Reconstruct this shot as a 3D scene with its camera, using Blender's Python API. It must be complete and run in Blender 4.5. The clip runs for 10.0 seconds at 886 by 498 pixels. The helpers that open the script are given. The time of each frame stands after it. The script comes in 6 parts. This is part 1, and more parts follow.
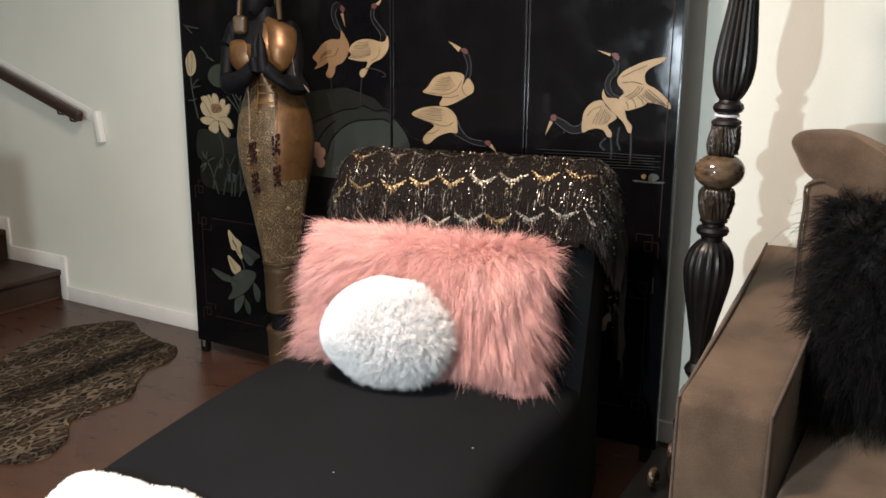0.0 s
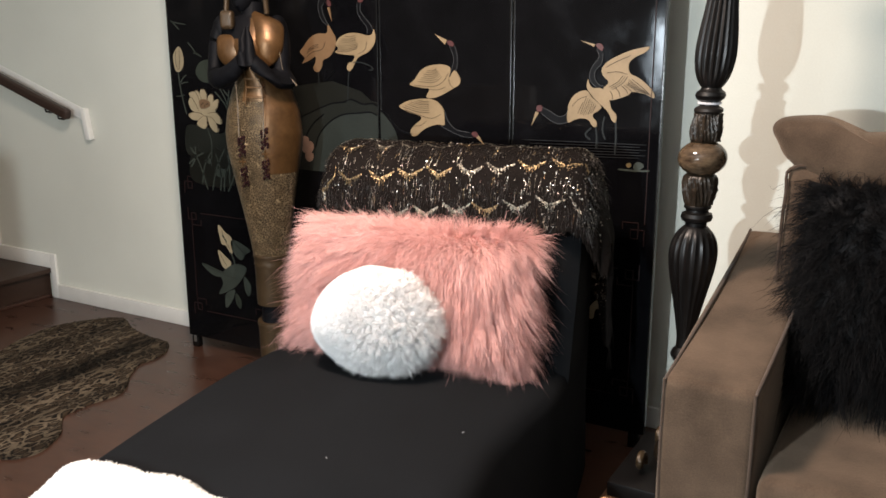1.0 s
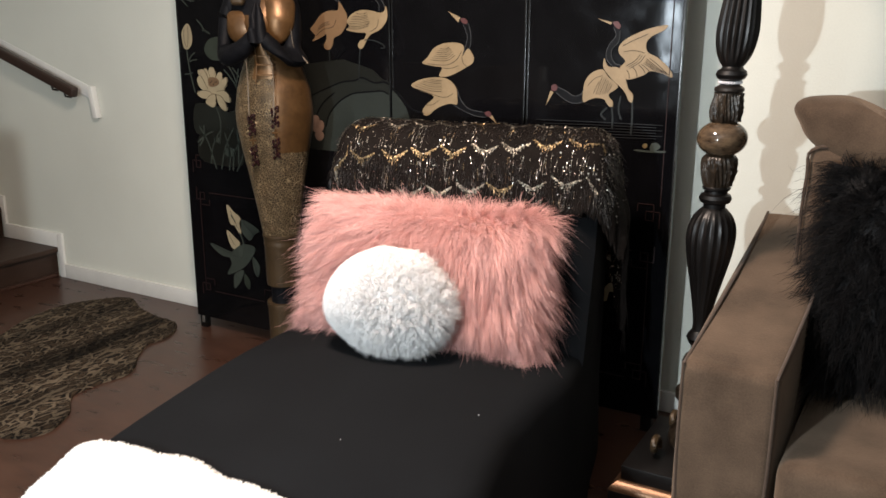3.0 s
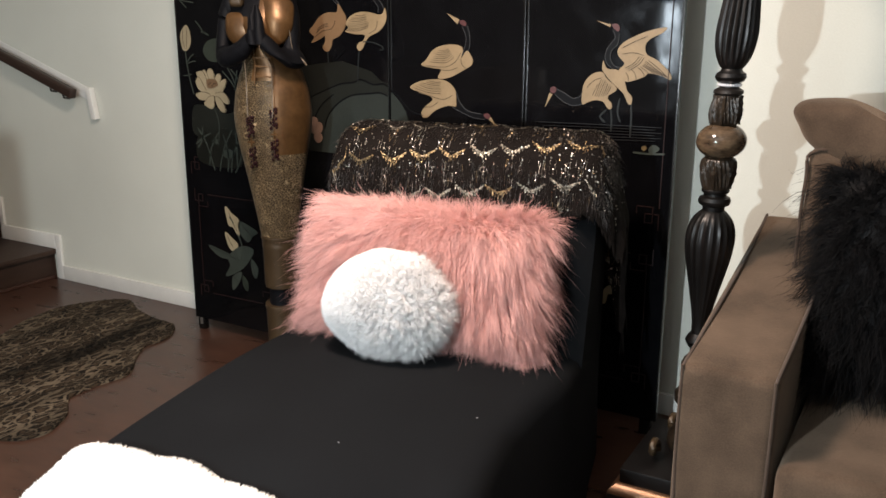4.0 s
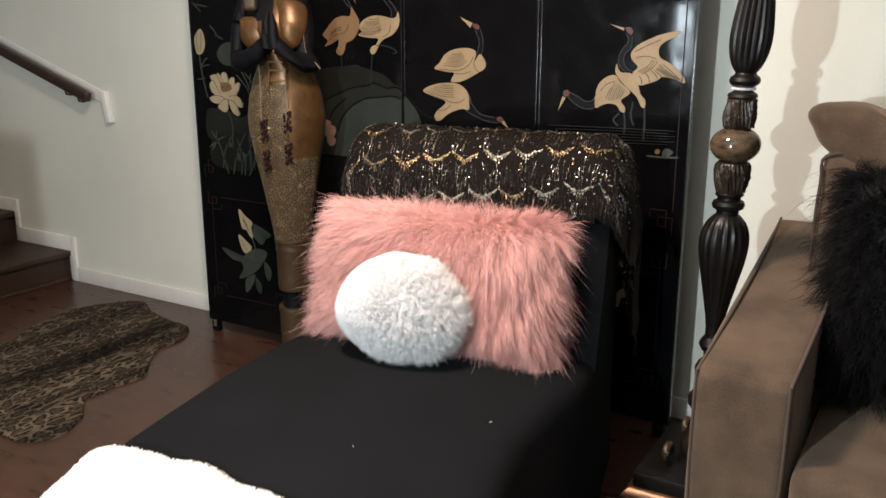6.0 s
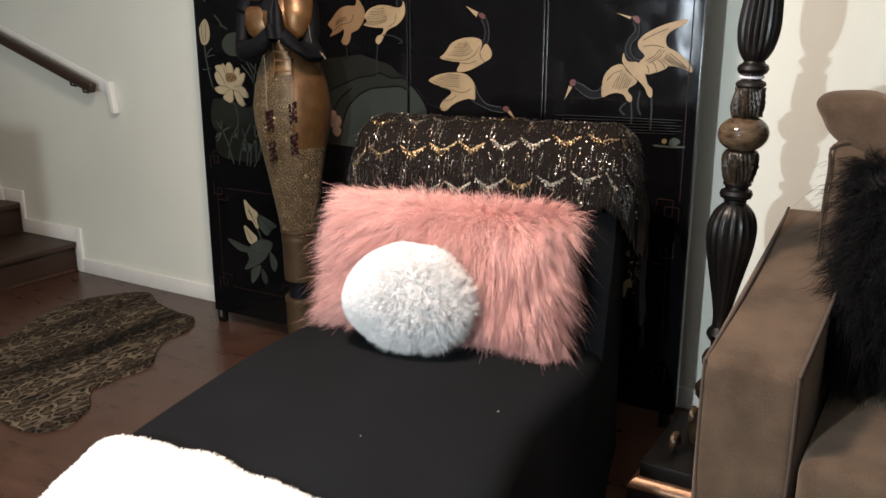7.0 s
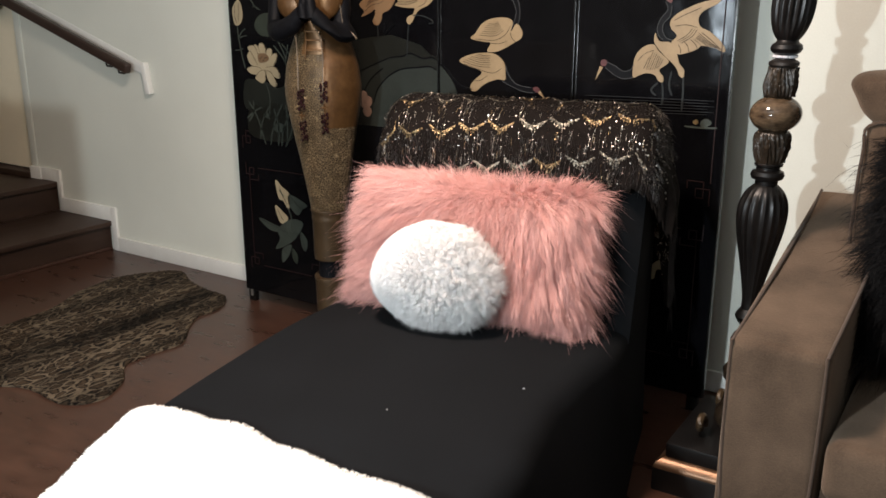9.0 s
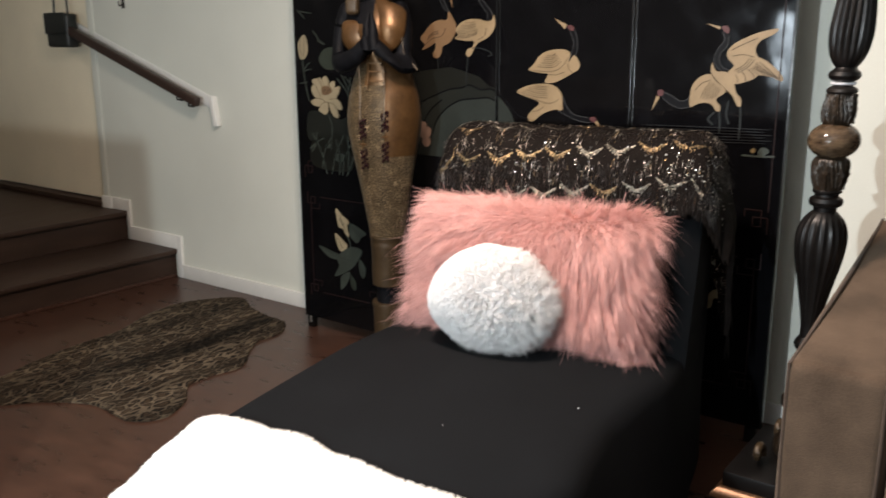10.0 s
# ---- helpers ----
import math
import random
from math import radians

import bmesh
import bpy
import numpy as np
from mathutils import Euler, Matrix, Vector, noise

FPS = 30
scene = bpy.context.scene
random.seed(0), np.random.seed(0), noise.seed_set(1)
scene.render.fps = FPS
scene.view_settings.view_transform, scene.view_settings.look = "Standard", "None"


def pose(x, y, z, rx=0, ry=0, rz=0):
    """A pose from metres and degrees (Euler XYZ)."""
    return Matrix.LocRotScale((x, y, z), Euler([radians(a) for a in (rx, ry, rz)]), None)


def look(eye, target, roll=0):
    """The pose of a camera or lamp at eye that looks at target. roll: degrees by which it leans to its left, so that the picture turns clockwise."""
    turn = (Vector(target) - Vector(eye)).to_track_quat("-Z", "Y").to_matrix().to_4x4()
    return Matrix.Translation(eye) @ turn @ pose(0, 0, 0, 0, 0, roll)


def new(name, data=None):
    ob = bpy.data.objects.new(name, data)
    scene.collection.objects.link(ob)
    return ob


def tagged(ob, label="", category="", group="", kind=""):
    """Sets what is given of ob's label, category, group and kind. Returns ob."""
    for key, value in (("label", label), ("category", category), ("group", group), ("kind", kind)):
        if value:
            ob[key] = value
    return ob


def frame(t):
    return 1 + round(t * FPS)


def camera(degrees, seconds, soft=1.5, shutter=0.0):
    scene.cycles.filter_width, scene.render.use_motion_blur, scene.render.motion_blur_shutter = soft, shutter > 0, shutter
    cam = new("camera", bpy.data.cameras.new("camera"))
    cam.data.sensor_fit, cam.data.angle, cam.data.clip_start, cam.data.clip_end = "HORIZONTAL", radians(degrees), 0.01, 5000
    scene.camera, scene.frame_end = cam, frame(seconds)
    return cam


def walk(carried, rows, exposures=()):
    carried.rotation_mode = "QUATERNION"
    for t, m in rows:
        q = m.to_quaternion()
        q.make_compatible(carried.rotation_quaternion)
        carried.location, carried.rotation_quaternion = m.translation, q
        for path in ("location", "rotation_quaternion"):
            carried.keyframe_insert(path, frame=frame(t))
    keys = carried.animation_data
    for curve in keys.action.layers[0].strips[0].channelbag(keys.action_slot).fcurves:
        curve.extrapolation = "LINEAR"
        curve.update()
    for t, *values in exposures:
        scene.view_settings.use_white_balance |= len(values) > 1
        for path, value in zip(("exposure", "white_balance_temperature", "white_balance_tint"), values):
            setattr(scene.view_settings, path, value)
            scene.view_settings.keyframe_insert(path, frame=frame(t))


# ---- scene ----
from mathutils.geometry import tessellate_polygon

# ---- camera and its path ----
cam = camera(53.7, 10.0, soft=1.6, shutter=0.5)
PATH = [
    (0, (0.255, -3.019, 1.457), (-0.73, -1.343, 0.988), 0.5),
    (0.5, (0.288, -3.046, 1.462), (-0.69, -1.363, 0.999), 0.1),
    (1, (0.276, -3.049, 1.443), (-0.688, -1.362, 0.967), -0.1),
    (1.5, (0.251, -3.058, 1.45), (-0.732, -1.382, 0.973), -0.6),
    (2, (0.24, -3.058, 1.446), (-0.746, -1.389, 0.954), -0.4),
    (2.5, (0.236, -3.045, 1.431), (-0.732, -1.373, 0.916), 0.1),
    (4, (0.231, -3.032, 1.428), (-0.733, -1.355, 0.918), 0.3),
    (4.5, (0.232, -3.04, 1.432), (-0.73, -1.362, 0.924), 0.5),
    (5, (0.236, -3.04, 1.429), (-0.731, -1.362, 0.928), 0.7),
    (5.5, (0.233, -3.038, 1.438), (-0.745, -1.367, 0.937), 0.4),
    (7, (0.218, -3.04, 1.432), (-0.773, -1.384, 0.905), 0.0),
    (7.5, (0.218, -3.037, 1.426), (-0.773, -1.384, 0.893), -0.0),
    (8, (0.219, -3.037, 1.421), (-0.767, -1.389, 0.861), 0.0),
    (8.5, (0.224, -3.042, 1.412), (-0.788, -1.41, 0.854), -0.0),
    (9, (0.234, -3.05, 1.415), (-0.812, -1.439, 0.857), 0.0),
    (9.5, (0.257, -3.071, 1.399), (-0.831, -1.476, 0.879), -0.1),
    (9.7, (0.262, -3.083, 1.391), (-0.85, -1.488, 0.922), -0.1),
    (10, (0.264, -3.103, 1.379), (-0.898, -1.545, 0.91), -0.2),
]
walk(cam, [(t, look(eye, target, roll)) for t, eye, target, roll in PATH],
     exposures=((0, -0.03), (2, -0.03), (2.5, -0.09), (4, -0.14), (8, -0.14), (9, -0.16), (10, -0.16)))

# ---- world and lights ----
world = bpy.data.worlds.new("room_world")
scene.world = world
world.use_nodes = True
world.node_tree.nodes["Background"].inputs[0].default_value = (0.5, 0.55, 0.6, 1)
world.node_tree.nodes["Background"].inputs[1].default_value = 0.1
scene.view_settings.exposure = 0.0


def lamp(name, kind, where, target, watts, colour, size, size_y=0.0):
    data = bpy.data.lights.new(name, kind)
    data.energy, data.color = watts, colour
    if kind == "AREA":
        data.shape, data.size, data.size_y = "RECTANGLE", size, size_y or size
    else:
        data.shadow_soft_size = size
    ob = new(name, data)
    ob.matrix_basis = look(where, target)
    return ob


# Unseen cool source near the camera, placed to cast the post's wall shadow.
lamp("unseen_cool_light", "POINT", (-0.75, -3.6, 1.305), (0, 0, 0), 252, (0.85, 0.945, 1.0), 0.03)
lamp("ceiling_light", "AREA", (-1.10, -1.65, 2.53), (-1.10, -1.65, 0), 93, (1.0, 0.795, 0.67), 0.32)
lamp("hall_light", "POINT", (-4.9, -3.2, 2.2), (0, 0, 0), 20, (1.0, 0.80, 0.58), 0.06)
# Added strip light, out of view: its reflection streaks the screen's end panel.
lamp("screen_glare_light", "AREA", (-2.10, -5.62, 1.27), (-2.10, 0, 1.27), 15, (0.78, 0.90, 1.0), 0.13, 0.60)

# ---- materials ----


def mat(name, colour, rough=0.6, metal=0.0, vary=0.18, scale=6.0, bump=0.0, bump_scale=80.0, sheen=0.0,
        coat=0.0, other=None, stretch=(1, 1, 1), island=0.0, spec=0.5):
    """Noise-varied principled surface: broad stains and fine grain, with bump."""
    m = bpy.data.materials.new(name)
    m.use_nodes = True
    nt = m.node_tree
    b = nt.nodes["Principled BSDF"]
    co = nt.nodes.new("ShaderNodeTexCoord")
    mp = nt.nodes.new("ShaderNodeMapping")
    mp.inputs["Scale"].default_value = stretch
    nt.links.new(co.outputs["Object"], mp.inputs[0])
    n1 = nt.nodes.new("ShaderNodeTexNoise")
    n1.inputs["Scale"].default_value, n1.inputs["Detail"].default_value = scale, 6
    n2 = nt.nodes.new("ShaderNodeTexNoise")
    n2.inputs["Scale"].default_value, n2.inputs["Detail"].default_value = bump_scale, 4
    for n in (n1, n2):
        nt.links.new(mp.outputs[0], n.inputs["Vector"])
    add = nt.nodes.new("ShaderNodeMath")
    add.operation = "MULTIPLY_ADD"
    nt.links.new(n2.outputs[0], add.inputs[0])
    add.inputs[1].default_value = 0.35
    nt.links.new(n1.outputs[0], add.inputs[2])
    src = add.outputs[0]
    if island:
        geo = nt.nodes.new("ShaderNodeNewGeometry")
        more = nt.nodes.new("ShaderNodeMath")
        more.operation = "MULTIPLY_ADD"
        nt.links.new(geo.outputs["Random Per Island"], more.inputs[0])
        more.inputs[1].default_value = island
        nt.links.new(src, more.inputs[2])
        src = more.outputs[0]
    ramp = nt.nodes.new("ShaderNodeMapRange")
    ramp.inputs[1].default_value, ramp.inputs[2].default_value = 0.35, 0.98 + island
    nt.links.new(src, ramp.inputs[0])
    mix = nt.nodes.new("ShaderNodeMix")
    mix.data_type = "RGBA"
    lo = tuple(c * (1 - vary) for c in colour)
    hi = tuple(min(1, c * (1 + vary)) for c in (other or colour))
    mix.inputs[6].default_value, mix.inputs[7].default_value = (*lo, 1), (*hi, 1)
    nt.links.new(ramp.outputs[0], mix.inputs[0])
    nt.links.new(mix.outputs[2], b.inputs["Base Color"])
    rr = nt.nodes.new("ShaderNodeMapRange")
    rr.inputs[3].default_value, rr.inputs[4].default_value = max(0.02, rough - 0.07), min(1, rough + 0.1)
    nt.links.new(n1.outputs[0], rr.inputs[0])
    nt.links.new(rr.outputs[0], b.inputs["Roughness"])
    b.inputs["Metallic"].default_value = metal
    b.inputs["Specular IOR Level"].default_value = spec
    b.inputs["Sheen Weight"].default_value = sheen
    b.inputs["Coat Weight"].default_value = coat
    if bump:
        bp = nt.nodes.new("ShaderNodeBump")
        bp.inputs["Strength"].default_value, bp.inputs["Distance"].default_value = bump, 0.004
        nt.links.new(n2.outputs[0], bp.inputs["Height"])
        nt.links.new(bp.outputs[0], b.inputs["Normal"])
    return m


def node(m, kind, **ins):
    n = m.node_tree.nodes.new(kind)
    for k, v in ins.items():
        n.inputs[k].default_value = v
    return n


# For unseen walls: kept dark to cut bounce and reflections in the lacquer.
ROOMWALL = mat("dark_low_bounce_paint", (0.225, 0.212, 0.192), 0.8, vary=0.06, scale=1.5, bump=0.15, bump_scale=160)
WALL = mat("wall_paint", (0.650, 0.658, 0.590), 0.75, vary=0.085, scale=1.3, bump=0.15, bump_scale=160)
CEIL = mat("ceiling_paint", (0.75, 0.74, 0.72), 0.9, vary=0.04, scale=2, bump=0.2)
TRIM = mat("trim_paint", (0.74, 0.73, 0.69), 0.5, vary=0.06, scale=9, bump=0.1, bump_scale=50)
DOOR = mat("door_paint", (0.80, 0.71, 0.54), 0.5, vary=0.06, scale=3, bump=0.1)
STAIR = mat("stair_wood", (0.036, 0.020, 0.0135), 0.45, vary=0.35, scale=3, bump=0.12, bump_scale=40, stretch=(6, 1, 6), spec=0.3)
RAILW = mat("rail_wood", (0.034, 0.019, 0.014), 0.38, vary=0.3, scale=8, stretch=(1, 5, 5), bump=0.1)
LACQ = mat("black_lacquer", (0.0030, 0.0030, 0.0036), 0.12, vary=0.3, scale=8, bump=0.02, bump_scale=14, spec=0.22)
LACQ_EDGE = mat("black_lacquer_edge", (0.004, 0.004, 0.004), 0.22, vary=0.3, scale=9)
IVORY = mat("ivory_inlay", (0.215, 0.152, 0.080), 0.5, vary=0.15, scale=14, bump=0.1, other=(0.25, 0.182, 0.102))
TAN = mat("tan_inlay", (0.165, 0.096, 0.046), 0.5, vary=0.15, scale=14, bump=0.1)
CREAM = mat("cream_petal_inlay", (0.27, 0.222, 0.140), 0.5, vary=0.15, scale=20, bump=0.1)
GREYLEAF = mat("grey_green_inlay", (0.033, 0.040, 0.033), 0.5, vary=0.3, scale=14, bump=0.1, spec=0.25)
PADGREEN = mat("dark_green_inlay", (0.022, 0.028, 0.021), 0.5, vary=0.35, scale=9, bump=0.1, spec=0.3)
HILL = mat("dull_green_inlay", (0.0090, 0.0105, 0.0085), 0.45, vary=0.3, scale=5, bump=0.1, spec=0.3)
HILLD = mat("dark_hill_inlay", (0.0070, 0.0076, 0.0060), 0.4, vary=0.3, scale=5, bump=0.1, spec=0.3)
NECK = mat("black_inlay", (0.0034, 0.0034, 0.0042), 0.4, vary=0.3, scale=20, spec=0.12)
CRIMSON = mat("crimson_inlay", (0.066, 0.017, 0.017), 0.5, vary=0.25, scale=30)
LINE = mat("brown_incised_line", (0.12, 0.07, 0.034), 0.6, vary=0.2, scale=30)
GREYLINE = mat("grey_incised_line", (0.040, 0.042, 0.044), 0.5, vary=0.2, scale=30, spec=0.2)
WATERLINE = mat("dim_water_line", (0.011, 0.0118, 0.013), 0.5, vary=0.2, scale=30, spec=0.2)
FEATHER = mat("dark_brown_incised_line", (0.024, 0.015, 0.009), 0.6, vary=0.2, scale=30, spec=0.2)
HILLP = mat("pale_green_inlay", (0.019, 0.0235, 0.0205), 0.45, vary=0.3, scale=5, bump=0.1, spec=0.3)
PEONY = mat("rose_petal_inlay", (0.19, 0.115, 0.082), 0.5, vary=0.25, scale=30)
LEGM = mat("grey_leg_inlay", (0.013, 0.0155, 0.016), 0.5, vary=0.25, scale=14, spec=0.2)
REDLINE = mat("faded_red_line", (0.016, 0.007, 0.0068), 0.55, vary=0.3, scale=30, spec=0.2)
BRASS = mat("worn_brass", (0.62, 0.45, 0.22), 0.3, 0.9, vary=0.3, scale=20)
PEWTER = mat("dull_pewter", (0.30, 0.29, 0.27), 0.4, 0.8, vary=0.35, scale=30)
BLACKCLOTH = mat("black_stretch_fabric", (0.0070, 0.0076, 0.0086), 0.92, vary=0.18, scale=5, bump=0.4, bump_scale=420, spec=0.06)
THROWCLOTH = mat("black_mesh_fabric", (0.0075, 0.0058, 0.0050), 0.8, vary=0.4, scale=26, bump=0.8, bump_scale=240, spec=0.05)
THREAD = mat("glossy_dark_thread", (0.016, 0.0115, 0.0095), 0.28, vary=0.5, scale=60, island=0.6, spec=0.6)
PINK = mat("pink_faux_fur", (0.66, 0.305, 0.265), 0.55, vary=0.12, scale=7, island=0.5, other=(0.82, 0.50, 0.46), spec=0.18)
# Darker pink for the cover: shade between the locks, put into its colour.
PINKGAP = mat("pink_gap_shade", (0.40, 0.165, 0.135), 0.8, vary=0.2, scale=20, bump=0.4, bump_scale=200, spec=0.1)
WHITEFUR = mat("white_plush", (0.80, 0.79, 0.79), 0.8, vary=0.08, scale=9, island=0.9, sheen=0.2, other=(0.92, 0.91, 0.90))
THROWFUR = mat("ivory_plush_throw", (0.83, 0.81, 0.77), 0.75, vary=0.05, scale=9, island=0.3, sheen=0.2)
BLACKFUR = mat("black_wool_fur", (0.0042, 0.0040, 0.0044), 0.6, vary=0.4, scale=9, island=0.5, spec=0.15)
VELVET = mat("taupe_velvet", (0.047, 0.0315, 0.0215), 0.85, vary=0.34, scale=7, bump=0.3, bump_scale=220, sheen=0.20, spec=0.08, other=(0.088, 0.060, 0.041))
VELVET.node_tree.nodes["Principled BSDF"].inputs["Sheen Tint"].default_value = (1.0, 0.78, 0.60, 1)
PIPING = mat("dark_taupe_piping", (0.066, 0.045, 0.033), 0.85, vary=0.2, scale=20, sheen=0.15, spec=0.05)
EBONY = mat("ebonised_wood", (0.0040, 0.0034, 0.0032), 0.36, vary=0.35, scale=14, bump=0.05, spec=0.32)
CARVED = mat("bronzed_carving", (0.006, 0.0045, 0.0035), 0.36, 0.25, vary=0.6, scale=40, bump=0.3, bump_scale=160, other=(0.020, 0.0135, 0.008))
GOLDLEAF = mat("copper_gold_leaf", (0.105, 0.056, 0.030), 0.34, 0.7, vary=0.45, scale=25, bump=0.2)
IRON = mat("dark_iron", (0.03, 0.025, 0.022), 0.45, 0.7, vary=0.3, scale=30)
CRYSTAL = mat("crystal_beads", (0.80, 0.80, 0.84), 0.16, 0.3, vary=0.15, scale=300)
PATINA = mat("blue_black_patina", (0.0036, 0.0038, 0.0050), 0.6, 0.1, vary=0.5, scale=14, bump=0.6, bump_scale=50, spec=0.12)
GILT = mat("aged_gilt", (0.088, 0.043, 0.016), 0.36, 0.55, vary=0.4, scale=9, bump=0.15, bump_scale=60, other=(0.12, 0.061, 0.022))
SKIRT = mat("hammered_brass_relief", (0.036, 0.023, 0.011), 0.42, 0.45, vary=0.45, scale=22, other=(0.066, 0.043, 0.021))
CORD = mat("pale_gold_cord", (0.12, 0.09, 0.06), 0.5, vary=0.3, scale=60)
GARNET = mat("garnet_beads", (0.018, 0.006, 0.007), 0.22, vary=0.4, scale=60)
# Dull bronze; on the statue's lower parts its darkness is painted-in shade.
DIM_BRONZE = mat("dull_bronze_shaded", (0.052, 0.033, 0.016), 0.45, 0.3, vary=0.4, scale=14, bump=0.3, bump_scale=90)
BAGM = mat("black_leather", (0.012, 0.014, 0.013), 0.45, vary=0.4, scale=20, bump=0.3)


def make_sequin(name, colour, rough):
    m = mat(name, colour, rough, 1.0, vary=0.3, scale=40, island=0.4)
    return m


SEQ_GOLD = make_sequin("gold_sequins", (0.31, 0.225, 0.125), 0.36)
SEQ_DIM = make_sequin("pale_silver_sequins", (0.27, 0.245, 0.20), 0.38)
SEQ_DARK = make_sequin("silver_sequins", (0.50, 0.45, 0.39), 0.3)

# marble of the ball: veined brown onyx
MARBLE = mat("brown_onyx", (0.018, 0.010, 0.006), 0.07, vary=0.5, scale=20, other=(0.085, 0.057, 0.034), stretch=(1, 1, 2.2))



def netted(m, scale, colour):
    """Raised gold wires in an irregular net over the darker ground."""
    nt = m.node_tree
    b = nt.nodes["Principled BSDF"]
    co = node(m, "ShaderNodeTexCoord")
    mp = node(m, "ShaderNodeMapping", Rotation=(0, radians(38), 0), Scale=(1.0, 0.35, 1.0))
    nt.links.new(co.outputs["Object"], mp.inputs[0])
    v = nt.nodes.new("ShaderNodeTexVoronoi")
    v.feature = "DISTANCE_TO_EDGE"
    v.inputs["Scale"].default_value = scale
    nt.links.new(mp.outputs[0], v.inputs["Vector"])
    wire = nt.nodes.new("ShaderNodeMapRange")
    wire.inputs[1].default_value, wire.inputs[2].default_value = 0.02, 0.12
    wire.inputs[3].default_value, wire.inputs[4].default_value = 1.0, 0.0
    nt.links.new(v.outputs["Distance"], wire.inputs[0])
    worn = node(m, "ShaderNodeTexNoise", Scale=26.0, Detail=3.0)
    nt.links.new(co.outputs["Object"], worn.inputs["Vector"])
    amount = nt.nodes.new("ShaderNodeMath")
    amount.operation = "MULTIPLY"
    nt.links.new(wire.outputs[0], amount.inputs[0])
    nt.links.new(worn.outputs[0], amount.inputs[1])
    mix = nt.nodes.new("ShaderNodeMix")
    mix.data_type = "RGBA"
    nt.links.new(amount.outputs[0], mix.inputs[0])
    nt.links.new(b.inputs["Base Color"].links[0].from_socket, mix.inputs[6])
    mix.inputs[7].default_value = (*colour, 1)
    nt.links.new(mix.outputs[2], b.inputs["Base Color"])
    bp = nt.nodes.new("ShaderNodeBump")
    bp.inputs["Strength"].default_value, bp.inputs["Distance"].default_value = 0.9, 0.003
    nt.links.new(wire.outputs[0], bp.inputs["Height"])
    nt.links.new(bp.outputs[0], b.inputs["Normal"])


netted(SKIRT, 128, (0.44, 0.33, 0.185))

# hand-wiped smears make the lacquer's gloss uneven
for link_in in [n for n in LACQ.node_tree.nodes if n.type == "MAP_RANGE"]:
    if link_in.outputs[0].links and link_in.outputs[0].links[0].to_socket.name == "Roughness":
        link_in.inputs[1].default_value, link_in.inputs[2].default_value = 0.46, 0.68
        link_in.inputs[3].default_value, link_in.inputs[4].default_value = 0.05, 0.19

# floor boards: glossy red-brown, faint seams along the wall's direction
FLOORM = mat("red_brown_floorboards", (0.044, 0.020, 0.013), 0.28, vary=0.26, scale=5, bump_scale=11, stretch=(1.2, 3.5, 1), other=(0.063, 0.030, 0.0195), spec=0.45)


def plank_seams(m, width, length):
    nt = m.node_tree
    b = nt.nodes["Principled BSDF"]
    co = node(m, "ShaderNodeTexCoord")
    br = nt.nodes.new("ShaderNodeTexBrick")
    br.inputs["Scale"].default_value = 1.0
    br.inputs["Brick Width"].default_value, br.inputs["Row Height"].default_value = length, width
    br.inputs["Mortar Size"].default_value = 0.0012
    br.inputs["Color1"].default_value, br.inputs["Color2"].default_value = (1, 1, 1, 1), (0.90, 0.89, 0.89, 1)
    br.inputs["Mortar"].default_value = (0.97, 0.97, 0.97, 1)
    nt.links.new(co.outputs["Object"], br.inputs["Vector"])
    mul = nt.nodes.new("ShaderNodeMix")
    mul.data_type, mul.blend_type = "RGBA", "MULTIPLY"
    mul.inputs[0].default_value = 1.0
    old = b.inputs["Base Color"].links[0].from_socket
    nt.links.new(old, mul.inputs[6])
    nt.links.new(br.outputs[0], mul.inputs[7])
    nt.links.new(mul.outputs[2], b.inputs["Base Color"])


plank_seams(FLOORM, 0.125, 1.2)

# animal-print hide: dark broken rosettes on tan, darker along the spine
HIDE = bpy.data.materials.new("leopard_print_hide")
HIDE.use_nodes = True


